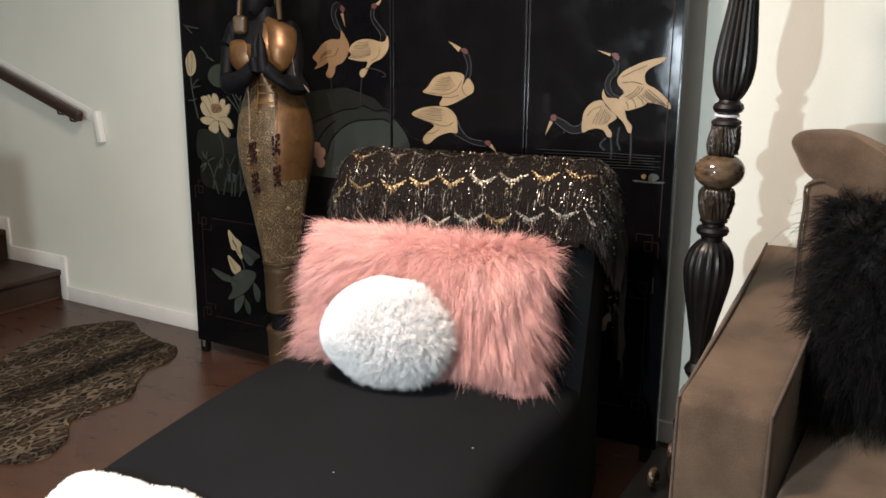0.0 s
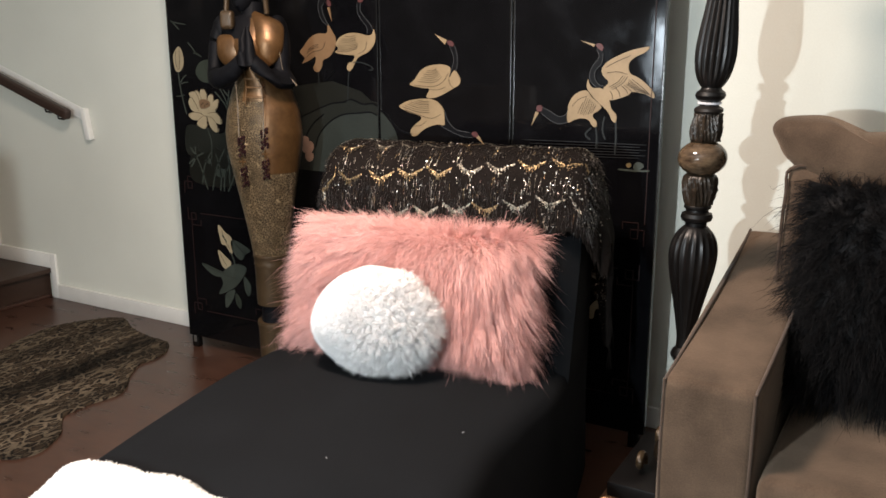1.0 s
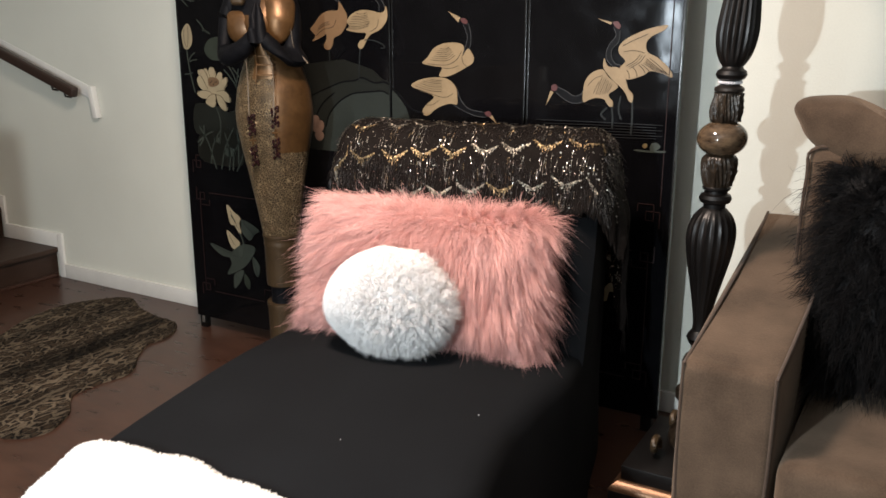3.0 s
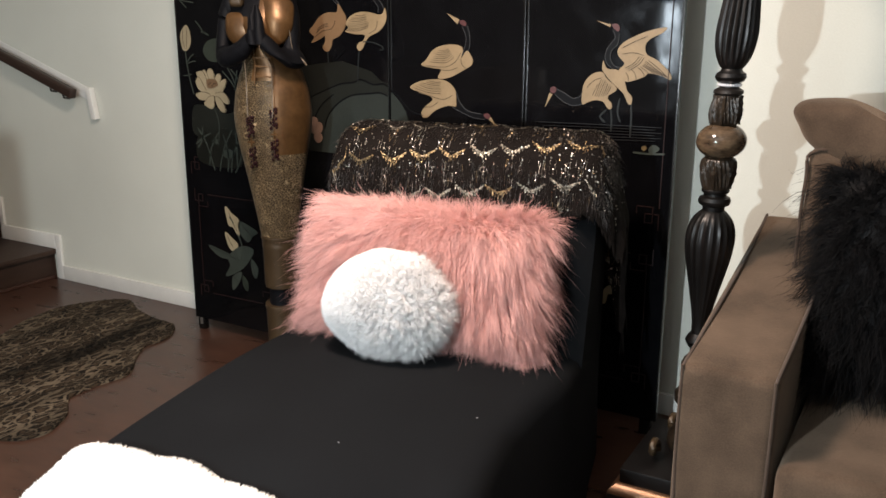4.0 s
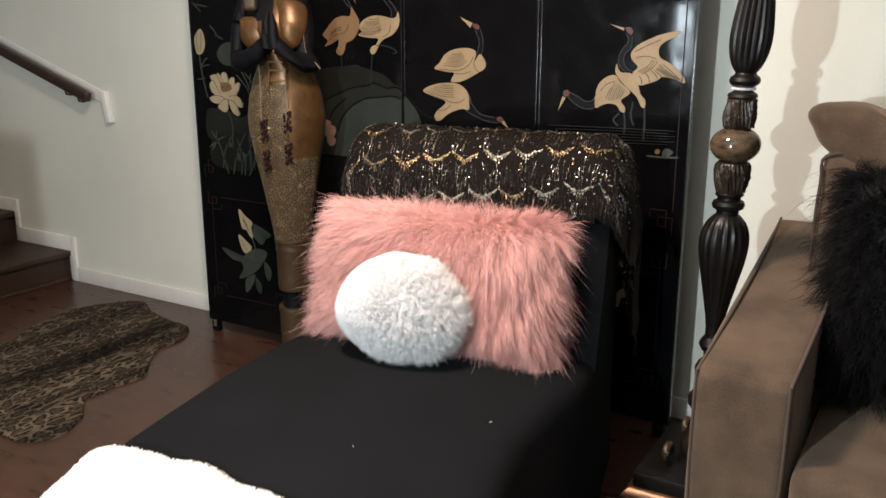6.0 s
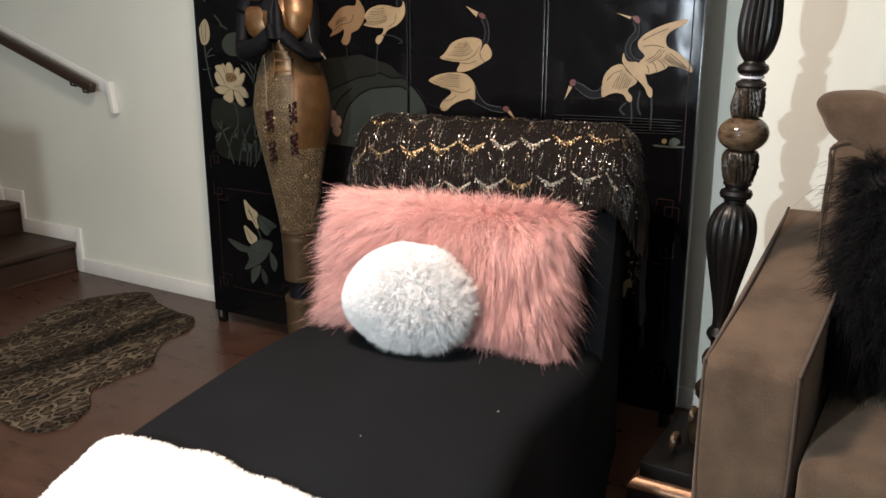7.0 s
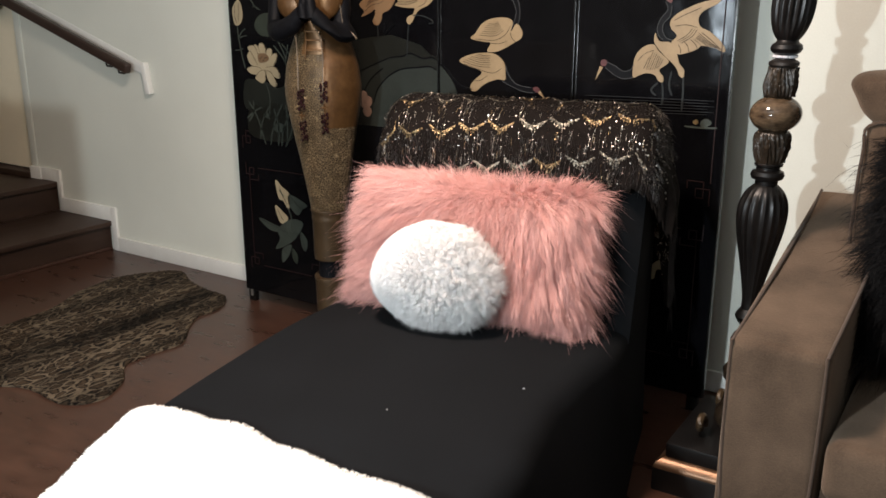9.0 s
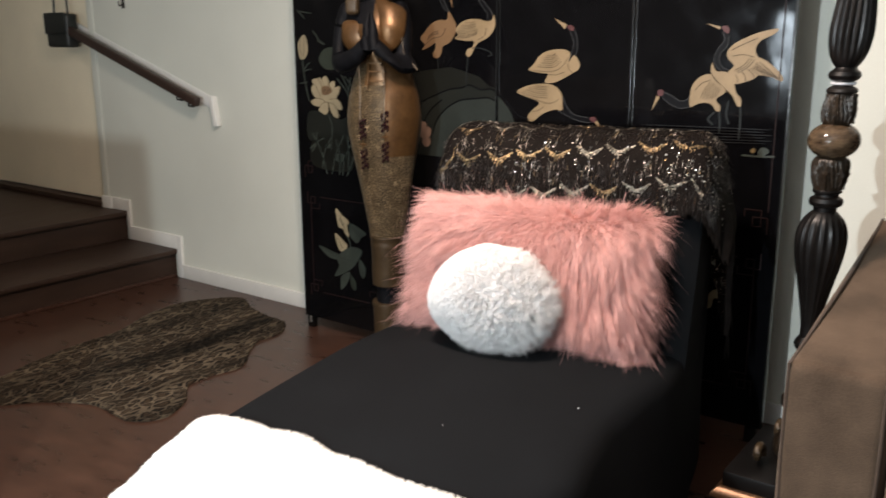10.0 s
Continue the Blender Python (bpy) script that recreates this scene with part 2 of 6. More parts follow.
def build_hide(m):
    nt = m.node_tree
    b = nt.nodes["Principled BSDF"]
    co = node(m, "ShaderNodeTexCoord")
    mp = node(m, "ShaderNodeMapping", Rotation=(0, 0, radians(-8.8)), Scale=(1.0, 0.42, 1.0))
    nt.links.new(co.outputs["Object"], mp.inputs[0])
    wob = node(m, "ShaderNodeTexNoise", Scale=9.0, Detail=3.0)
    nt.links.new(mp.outputs[0], wob.inputs["Vector"])
    shift = nt.nodes.new("ShaderNodeVectorMath")
    shift.operation = "MULTIPLY_ADD"
    shift.inputs[1].default_value = (0.09, 0.09, 0)
    nt.links.new(wob.outputs["Color"], shift.inputs[0])
    nt.links.new(mp.outputs[0], shift.inputs[2])
    v = nt.nodes.new("ShaderNodeTexVoronoi")
    v.feature = "DISTANCE_TO_EDGE"
    v.inputs["Scale"].default_value = 35
    nt.links.new(shift.outputs[0], v.inputs["Vector"])
    n3 = node(m, "ShaderNodeTexNoise", Scale=34.0, Detail=4.0)
    nt.links.new(shift.outputs[0], n3.inputs["Vector"])
    brk = nt.nodes.new("ShaderNodeMath")
    brk.operation = "MULTIPLY_ADD"
    brk.inputs[1].default_value = 0.34
    nt.links.new(n3.outputs[0], brk.inputs[0])
    nt.links.new(v.outputs["Distance"], brk.inputs[2])
    ramp = nt.nodes.new("ShaderNodeValToRGB")
    e = ramp.color_ramp.elements
    e[0].position, e[0].color = 0.225, (0.150, 0.117, 0.080, 1)
    e[1].position, e[1].color = 0.43, (0.058, 0.040, 0.025, 1)
    for at, tone_at in ((0.258, (0.066, 0.050, 0.034, 1)), (0.282, (0.0085, 0.0066, 0.0056, 1)), (0.35, (0.0095, 0.0074, 0.006, 1))):
        ramp.color_ramp.elements.new(at).color = tone_at
    nt.links.new(brk.outputs[0], ramp.inputs[0])
    along = node(m, "ShaderNodeMapping", Rotation=(0, 0, radians(-8.8)), Scale=(1.0, 0.12, 1.0))
    nt.links.new(co.outputs["Object"], along.inputs[0])
    n4 = node(m, "ShaderNodeTexNoise", Scale=7.5, Detail=2.0)
    nt.links.new(along.outputs[0], n4.inputs["Vector"])
    dim = nt.nodes.new("ShaderNodeMix")
    dim.data_type, dim.blend_type = "RGBA", "MULTIPLY"
    dim.inputs[0].default_value = 1.0
    tone = nt.nodes.new("ShaderNodeMapRange")
    tone.inputs[1].default_value, tone.inputs[2].default_value = 0.35, 0.65
    tone.inputs[3].default_value, tone.inputs[4].default_value = 0.40, 0.98
    nt.links.new(n4.outputs[0], tone.inputs[0])
    nt.links.new(ramp.outputs[0], dim.inputs[6])
    # dark stripe down the spine
    sep = node(m, "ShaderNodeSeparateXYZ")
    nt.links.new(shift.outputs[0], sep.inputs[0])
    spine = nt.nodes.new("ShaderNodeMath")
    spine.operation = "COMPARE"
    spine.inputs[1].default_value, spine.inputs[2].default_value = 0.03, 0.075
    nt.links.new(sep.outputs[0], spine.inputs[0])
    both = nt.nodes.new("ShaderNodeMath")
    both.operation = "MULTIPLY_ADD"
    both.inputs[1].default_value = -0.35
    nt.links.new(spine.outputs[0], both.inputs[0])
    nt.links.new(tone.outputs[0], both.inputs[2])
    nt.links.new(both.outputs[0], dim.inputs[7])
    nt.links.new(dim.outputs[2], b.inputs["Base Color"])
    b.inputs["Roughness"].default_value = 0.8
    b.inputs["Specular IOR Level"].default_value = 0.1


build_hide(HIDE)

# ---- mesh helpers ----


def part(name, bm, material, parent=None, label="", smooth=True):
    """Links a bmesh as one mesh object, under a thing or a part."""
    me = bpy.data.meshes.new(name)
    bm.normal_update()
    bm.to_mesh(me)
    bm.free()
    return finish(name, me, material, parent, label, smooth)


def finish(name, me, material, parent, label, smooth):
    mats = material if isinstance(material, (list, tuple)) else [material]
    for m in mats:
        me.materials.append(m)
    if smooth:
        me.shade_smooth()
        if smooth != "all":
            me.set_sharp_from_angle(angle=radians(38))
    ob = new(name, me)
    ob.parent = parent
    return tagged(ob, label)


def raw(name, verts, faces, material, parent=None, label="", smooth=True):
    me = bpy.data.meshes.new(name)
    me.from_pydata([tuple(v) for v in verts], [], faces)
    me.update()
    return finish(name, me, material, parent, label, smooth)


def thing(name, label, category, where=None, group="", kind=""):
    ob = new(name)
    ob.empty_display_size = 0.1
    ob.matrix_basis = where or Matrix.Identity(4)
    return tagged(ob, label, category, group, kind)


def box(x0, x1, y0, y1, z0, z1, bevel=0.0, seg=2):
    bm = bmesh.new()
    bmesh.ops.create_cube(bm, size=1.0)
    for v in bm.verts:
        v.co = Vector(((x0 + x1) / 2 + v.co.x * (x1 - x0), (y0 + y1) / 2 + v.co.y * (y1 - y0), (z0 + z1) / 2 + v.co.z * (z1 - z0)))
    if bevel:
        bmesh.ops.bevel(bm, geom=bm.edges[:], offset=bevel, segments=seg, affect="EDGES", profile=0.6)
    return bm


def curve_points(pts, steps=6, closed=True):
    """Catmull-Rom through 2D or 3D points."""
    p = [Vector(q) for q in pts]
    n = len(p)
    out = []
    for i in range(n if closed else n - 1):
        def at(k):
            return p[k % n] if closed else p[min(max(k, 0), n - 1)]
        a, b, c, d = at(i - 1), at(i), at(i + 1), at(i + 2)
        for s in range(steps):
            t = s / steps
            out.append(0.5 * ((2 * b) + (c - a) * t + (2 * a - 5 * b + 4 * c - d) * t * t + (3 * b - a - 3 * c + d) * t ** 3))
    if not closed:
        out.append(p[-1])
    return out


def lathe(profile, seg=40, axis=None, flute=0, depth=0.0, leaf=0, fade=0.0):
    """Turned solid from (radius, z) pairs. axis(z) gives the centre; flute cuts grooves, leaf raises carved lobes."""
    bm = bmesh.new()
    rings = []
    zs = [z for _, z in profile]
    lo, hi = min(zs), max(zs)
    for r, z in profile:
        c = axis(z) if axis else (0, 0)
        ring = []
        for k in range(seg):
            a = 2 * math.pi * k / seg
            rr = r
            f = (z - lo) / max(hi - lo, 1e-6)
            if flute:
                rr *= 1 - depth * (1 - fade * (1 - f) ** 0.7) * (0.5 - 0.5 * math.cos(flute * a)) ** 0.6 * min(1, 8 * f, 8 * (1 - f))
            if leaf:
                rr += depth * (abs(math.sin(leaf * a * 0.5 + 0.6)) ** 0.5 - 0.5) * math.sin(math.pi * f)
                rr += depth * 0.45 * math.sin(leaf * 3 * a + 9 * f) * math.sin(math.pi * f)
            ring.append(bm.verts.new((c[0] + rr * math.cos(a), c[1] + rr * math.sin(a), z)))
        rings.append(ring)
    for a, b in zip(rings, rings[1:]):
        for k in range(seg):
            bm.faces.new((a[k], a[(k + 1) % seg], b[(k + 1) % seg], b[k]))
    bm.faces.new(rings[0][::-1])
    bm.faces.new(rings[-1])
    return bm


def tube(points, radius, seg=8, closed=False):
    """Round bar along 3D points; radius may be a list."""
    bm = bmesh.new()
    p = [Vector(q) for q in points]
    n = len(p)
    rad = radius if isinstance(radius, (list, tuple)) else [radius] * n
    rings = []
    up = Vector((0.13, 0.21, 0.97)).normalized()
    for i in range(n):
        d = ((p[(i + 1) % n] if closed or i < n - 1 else p[i]) - (p[i - 1] if closed or i > 0 else p[i])).normalized()
        a = d.cross(up)
        if a.length < 0.05:
            a = d.cross(Vector((1, 0, 0)))
        a.normalize()
        b = a.cross(d)
        rings.append([bm.verts.new(p[i] + rad[i] * (math.cos(2 * math.pi * k / seg) * a + math.sin(2 * math.pi * k / seg) * b)) for k in range(seg)])
    pairs = list(zip(rings, rings[1:])) + ([(rings[-1], rings[0])] if closed else [])
    for a, b in pairs:
        for k in range(seg):
            bm.faces.new((a[k], a[(k + 1) % seg], b[(k + 1) % seg], b[k]))
    if not closed:
        bm.faces.new(rings[0][::-1])
        bm.faces.new(rings[-1])
    bmesh.ops.recalc_face_normals(bm, faces=bm.faces[:])
    return bm


def join(*bms):
    out = bmesh.new()
    for b in bms:
        me = bpy.data.meshes.new("tmp")
        b.to_mesh(me)
        out.from_mesh(me)
        bpy.data.meshes.remove(me)
        b.free()
    return out


def cushion(w, h, t, n=28, pinch=0.5, wobble=0.0, seed=0.0):
    """Soft pillow in the XZ plane, thickness along Y, corners drawn out a little."""
    bm = bmesh.new()
    sides = []
    for sgn in (-1, 1):
        grid = []
        for i in range(n + 1):
            row = []
            for j in range(n + 1):
                u, v = -1 + 2 * i / n, -1 + 2 * j / n
                e = max(0.0, (1 - u ** 4) * (1 - v ** 4)) ** pinch
                pull = 1 - 0.06 * (1 - u * u) * v * v - 0.0
                pullx = 1 - 0.05 * (1 - v * v) * u * u
                wob = wobble * noise.noise(Vector((u * 2.1 + seed, v * 2.1, sgn + seed)))
                row.append(bm.verts.new((u * w / 2 * pullx, sgn * (t / 2 * e + wob * e), v * h / 2 * pull)))
            grid.append(row)
        sides.append(grid)
        for i in range(n):
            for j in range(n):
                q = (grid[i][j], grid[i + 1][j], grid[i + 1][j + 1], grid[i][j + 1])
                bm.faces.new(q if sgn < 0 else q[::-1])
    bmesh.ops.remove_doubles(bm, verts=bm.verts[:], dist=0.0005)
    return bm


def inflate(edge, thick, y, rings=7):
    """Soft pad over a closed outline in the XZ plane, swelling to its middle."""
    line = curve_points(edge, 5)
    mid = sum(line, Vector((0, 0))) / len(line)
    bm = bmesh.new()
    rows = []
    for k in range(-rings, rings + 1):
        a = math.pi / 2 * k / rings
        grow = 0.12 + 0.88 * math.cos(a) ** 0.6 if abs(k) < rings else 0.12
        rows.append([bm.verts.new((mid.x + (q.x - mid.x) * grow, y + thick / 2 * math.sin(a) + 0.006 * noise.noise(Vector((q.x * 6, q.y * 6, k * 0.3))), mid.y + (q.y - mid.y) * grow)) for q in line])
    n = len(line)
    for a, b in zip(rows, rows[1:]):
        for i in range(n):
            bm.faces.new((a[i], a[(i + 1) % n], b[(i + 1) % n], b[i]))
    bm.faces.new(rows[0][::-1])
    bm.faces.new(rows[-1])
    bmesh.ops.recalc_face_normals(bm, faces=bm.faces[:])
    return bm


def scatter(bm, count, rng, keep=None):
    """Random points and normals over a bmesh, by area."""
    bmesh.ops.triangulate(bm, faces=bm.faces[:])
    bm.normal_update()
    v = np.array([v.co[:] for v in bm.verts])
    bm.verts.index_update()
    f = np.array([[w.index for w in q.verts] for q in bm.faces])
    nv = np.array([w.normal[:] for w in bm.verts])
    a, b, c = v[f[:, 0]], v[f[:, 1]], v[f[:, 2]]
    area = np.linalg.norm(np.cross(b - a, c - a), axis=1)
    pick = rng.choice(len(f), count, p=area / area.sum())
    r1, r2 = np.sqrt(rng.random(count)), rng.random(count)
    w = np.stack([1 - r1, r1 * (1 - r2), r1 * r2], 1)
    p = np.einsum("nk,nkd->nd", w, v[f[pick]])
    nn = np.einsum("nk,nkd->nd", w, nv[f[pick]])
    nn /= np.maximum(np.linalg.norm(nn, axis=1, keepdims=True), 1e-6)
    return p, nn


def strands(name, roots, way, bend, length, width, material, parent, label="", rings=4, wave=0.0, rng=None):
    """Many tapered three-sided hairs: each runs along way and curls towards bend."""
    n = len(roots)
    length = np.asarray(length).reshape(-1, 1) * np.ones((n, 1))
    width = np.asarray(width).reshape(-1, 1) * np.ones((n, 1))
    way = way / np.maximum(np.linalg.norm(way, axis=1, keepdims=True), 1e-6)
    ref = np.where(np.abs(way[:, 2:3]) > 0.9, np.array([[1.0, 0, 0]]), np.array([[0, 0, 1.0]]))
    a = np.cross(way, ref)
    a /= np.linalg.norm(a, axis=1, keepdims=True)
    b = np.cross(way, a)
    ph = rng.random((n, 1)) * 6.28
    verts = np.zeros((n, rings * 3 + 1, 3))
    for k in range(rings + 1):
        t = k / rings
        c = roots + length * (t * way + t * t * bend)
        if wave:
            c = c + wave * length * t * (np.sin(ph + 7 * t) * a + np.cos(ph * 1.7 + 6 * t) * b)
        if k == rings:
            verts[:, rings * 3] = c
            break
        r = width * (1 - 0.75 * t) * 0.5
        for j in range(3):
            ang = 2 * math.pi * j / 3
            verts[:, k * 3 + j] = c + r * (math.cos(ang) * a + math.sin(ang) * b)
    per = rings * 3 + 1
    quads = []
    for k in range(rings - 1):
        for j in range(3):
            quads.append((k * 3 + j, k * 3 + (j + 1) % 3, (k + 1) * 3 + (j + 1) % 3, (k + 1) * 3 + j))
    tris = [((rings - 1) * 3 + j, (rings - 1) * 3 + (j + 1) % 3, rings * 3) for j in range(3)]
    base = (np.arange(n) * per).reshape(-1, 1, 1)
    q = (base + np.array(quads)[None]).reshape(-1, 4)
    t3 = (base + np.array(tris)[None]).reshape(-1, 3)
    me = bpy.data.meshes.new(name)
    me.vertices.add(n * per)
    me.vertices.foreach_set("co", verts.reshape(-1).astype(np.float32))
    loops = np.concatenate([q.reshape(-1), t3.reshape(-1)]).astype(np.int32)
    me.loops.add(len(loops))
    me.loops.foreach_set("vertex_index", loops)
    starts = np.concatenate([np.arange(len(q)) * 4, len(q) * 4 + np.arange(len(t3)) * 3]).astype(np.int32)
    me.polygons.add(len(starts))
    me.polygons.foreach_set("loop_start", starts)
    me.update(calc_edges=True)
    me.validate()
    return tagged(finish(name, me, material, parent, label, "all"), kind="stuff")


# ---- the room ----
room_x0, room_x1, room_y0, ceil_z = -6.6, 3.2, -5.6, 2.55

floor = part("floor", box(room_x0, room_x1, room_y0, 0.2, -0.1, 0.0), FLOORM)
tagged(floor, "glossy red-brown wooden floor, slightly worn", "floor", kind="structure")
ceiling = part("ceiling", box(room_x0, room_x1, room_y0, 0.2, ceil_z, ceil_z + 0.1), CEIL)
tagged(ceiling, "plain white painted ceiling", "ceiling", kind="structure")

# back wall with the doorway on the landing
DX0, DX1, DZ0, DZ1 = -6.1, -4.72, 0.345, 2.39
wall_north = part("wall_north", join(
    box(DX1, room_x1, 0, 0.14, 0, ceil_z), box(room_x0, DX0, 0, 0.14, 0, ceil_z),
    box(DX0, DX1, 0, 0.14, DZ1, ceil_z), box(DX0, DX1, 0, 0.14, 0, DZ0)), WALL, smooth=False)
tagged(wall_north, "pale grey-green painted plaster wall", "wall", kind="structure")
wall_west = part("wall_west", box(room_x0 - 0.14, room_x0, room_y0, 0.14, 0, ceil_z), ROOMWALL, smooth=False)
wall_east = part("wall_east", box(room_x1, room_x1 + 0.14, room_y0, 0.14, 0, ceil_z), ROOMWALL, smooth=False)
# south wall with a slit for the added light that glints in the screen
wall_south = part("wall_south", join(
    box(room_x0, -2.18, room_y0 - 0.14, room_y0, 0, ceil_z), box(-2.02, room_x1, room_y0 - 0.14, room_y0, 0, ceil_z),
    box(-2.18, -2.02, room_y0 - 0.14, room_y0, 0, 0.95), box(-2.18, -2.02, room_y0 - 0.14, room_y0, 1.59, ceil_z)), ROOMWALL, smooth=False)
for w in (wall_west, wall_east, wall_south):
    tagged(w, "plain unseen wall, kept dark to cut reflections", "wall", kind="structure")

# door in its opening on the landing
door = thing("door_1", "closed cream painted door above the stair landing", "door", kind="structure")
part("door_leaf", box(DX0 + 0.005, DX1 - 0.012, 0.03, 0.07, DZ0 + 0.045, DZ1 - 0.005, 0.003), DOOR, door)
part("threshold", box(DX0, DX1 + 0.0, -0.035, 0.12, DZ0 + 0.001, DZ0 + 0.036, 0.006), STAIR, door, "worn dark wood threshold")
part("casing", box(DX1, DX1 + 0.060, -0.007, 0.0, DZ0 + 0.07, DZ1 + 0.07, 0.004), WALL, door)
part("casing", box(DX0 - 0.075, DX0, -0.016, 0.0, DZ0, DZ1 + 0.07, 0.004), WALL, door)
part("casing", box(DX0, DX1, -0.016, 0.0, DZ1, DZ1 + 0.07, 0.004), WALL, door)
part("plinth_block", box(DX1 - 0.004, DX1 + 0.10, -0.024, 0.0, DZ0, DZ0 + 0.075, 0.006), TRIM, door)

# two steps up to the landing
stairs = thing("stairs", "two dark-stained wooden steps up to a landing", "stairs", kind="structure")
S1, S2, SY = -4.0, -4.47, -1.24
part("riser", box(S1 - 0.05, S1 - 0.03, SY, -0.001, 0, 0.142), STAIR, stairs)
part("tread", box(S2 - 0.03, S1, SY, -0.001, 0.142, 0.17, 0.008), STAIR, stairs)
part("riser", box(S2 - 0.05, S2 - 0.03, SY, -0.001, 0.17, 0.316), STAIR, stairs)
part("landing", box(room_x0, S2, SY, -0.001, 0.316, 0.345, 0.008), STAIR, stairs)
part("shoe_moulding", box(S1 - 0.03, S1 - 0.012, SY, -0.016, 0, 0.02, 0.006), FLOORM, stairs)
part("stair_cheek", box(room_x0, S1, SY - 0.06, SY, 0, 0.33), STAIR, stairs)

# added half-height wall, out of view: its edge casts the stair wall's shadow
lamp_blocker = part("lamp_blocker_wall", box(room_x0, -1.960, -2.45, -2.35, 0, 1.127), ROOMWALL, smooth=False)
tagged(lamp_blocker, "unseen half-height wall added to block the lamp", "wall", kind="structure")

# painted baseboard, stepping up with the stair
base = thing("baseboard", "white painted baseboard, slightly scuffed", "baseboard", kind="structure")
part("board", box(-3.955, room_x1, -0.016, -0.0005, 0, 0.082, 0.005), TRIM, base)
part("board", box(-4.0, -3.955, -0.016, -0.0005, 0, 0.255, 0.005), TRIM, base)
part("board", box(S2, -4.0, -0.016, -0.0005, 0.171, 0.255, 0.005), TRIM, base)
part("board", box(S2 - 0.005, S2 + 0.03, -0.017, -0.0005, 0.255, 0.42, 0.005), TRIM, base)
part("board", box(DX1 + 0.10, S2 - 0.005, -0.016, -0.0005, 0.346, 0.42, 0.005), TRIM, base)


# ---- handrail ----
def build_handrail():
    rail = thing("handrail", "dark brown wooden handrail fixed to the stair wall", "handrail", pose(-3.63, 0, 1.059))
    ang = math.atan2(0.436, -1.33)
    d = Vector((math.cos(ang), 0, math.sin(ang)))
    up = Vector((-d.z, 0, d.x)) * -1

    def board(y0, y1, lo, hi, a, b, bev):
        bm = box(a, b, y0, y1, lo, hi, bev, 3)
        for v in bm.verts:
            v.co = d * v.co.x + up * v.co.z + Vector((0, v.co.y, 0))
        bmesh.ops.recalc_face_normals(bm, faces=bm.faces[:])
        return bm
    part("rail", board(-0.095, -0.055, -0.040, 0.012, 0.0, 1.42, 0.012), RAILW, rail)
    part("backing_strip", board(-0.006, -0.0005, -0.040, 0.022, -0.03, 1.40, 0.003), TRIM, rail, "white painted backing strip")
    for s in (0.10, 0.20, 1.2):
        at = d * s
        part("bracket", tube([at + Vector((0, -0.072, -0.036)), at + Vector((0.004, -0.069, -0.066)), at + Vector((0.004, -0.04, -0.072)), at + Vector((0, -0.006, -0.055))], 0.006), IRON, rail)
    bm = box(-0.017, 0.017, -0.034, -0.001, -0.140, 0.020, 0.005)
    for v in bm.verts:
        v.co.x += 0.050 - 0.16 * v.co.z
    part("end_return", bm, TRIM, rail, "white painted end piece")


build_handrail()


def build_bag():
    bag = thing("hanging_bag", "small black leather bag hanging by a strap", "bag", pose(-4.905, -0.06, 1.33))
    bm = box(-0.115, 0.115, -0.045, 0.035, 0, 0.2, 0.02, 3)
    part("body", bm, BAGM, bag)
    part("flap", box(-0.112, 0.112, -0.056, -0.044, 0.08, 0.205, 0.01, 2), BAGM, bag)
    part("strap", tube([(-0.08, 0, 0.19), (-0.075, 0.01, 0.5), (-0.02, 0.03, 0.78), (0.05, 0.01, 0.5), (0.07, 0, 0.19)], 0.007), BAGM, bag)
    part("hook", tube([(-0.02, 0.06, 0.80), (-0.02, 0.02, 0.80), (-0.02, 0.015, 0.77), (-0.02, 0.04, 0.765)], 0.006), IRON, bag)


build_bag()

hook = thing("wall_hook", "small dark metal hook on the stair wall", "hook", pose(-4.345, 0, 1.585))
part("plate", box(-0.012, 0.012, -0.005, -0.0005, -0.035, 0.06, 0.002), IRON, hook)
part("prong", tube([(0, -0.004, -0.01), (0, -0.03, -0.022), (0, -0.034, 0.004)], 0.004), IRON, hook)

# ---- lacquered folding screen ----
SX, SYY, SH = -2.745, -0.195, 2.1
SEAMS = (0.0, 0.555, 1.114, 1.676, 2.22)


def flat(name, pts, material, panel, lift=0.0, steps=5, smooth_line=True, x_off=0.0, label=""):
    """A thin inlay, slightly proud of the lacquer, outlined by a smooth closed curve in the panel's plane."""
    p = curve_points([(x - x_off, z) for x, z in pts], steps) if smooth_line else [Vector((x - x_off, z)) for x, z in pts]
    bm = bmesh.new()
    front = [bm.verts.new((q.x, -0.0125 - lift, q.y)) for q in p]
    back = [bm.verts.new((q.x, -0.0105, q.y)) for q in p]
    for tri in tessellate_polygon([[Vector((q.x, q.y, 0)) for q in p]]):
        bm.faces.new([front[k] for k in tri])
    for i in range(len(p)):
        j = (i + 1) % len(p)
        bm.faces.new((front[i], back[i], back[j], front[j]))
    bmesh.ops.triangulate(bm, faces=[f for f in bm.faces if len(f.verts) > 4])
    bmesh.ops.recalc_face_normals(bm, faces=bm.faces[:])
    for f in bm.faces:
        if abs(f.normal.y) > 0.9 and f.normal.y > 0:
            f.normal_flip()
    return part(name, bm, material, panel, label, smooth=False)


ONE_BY_ONE = ("water_line", "crane_leg", "stem", "reed", "neck_outline", "hill_contour")


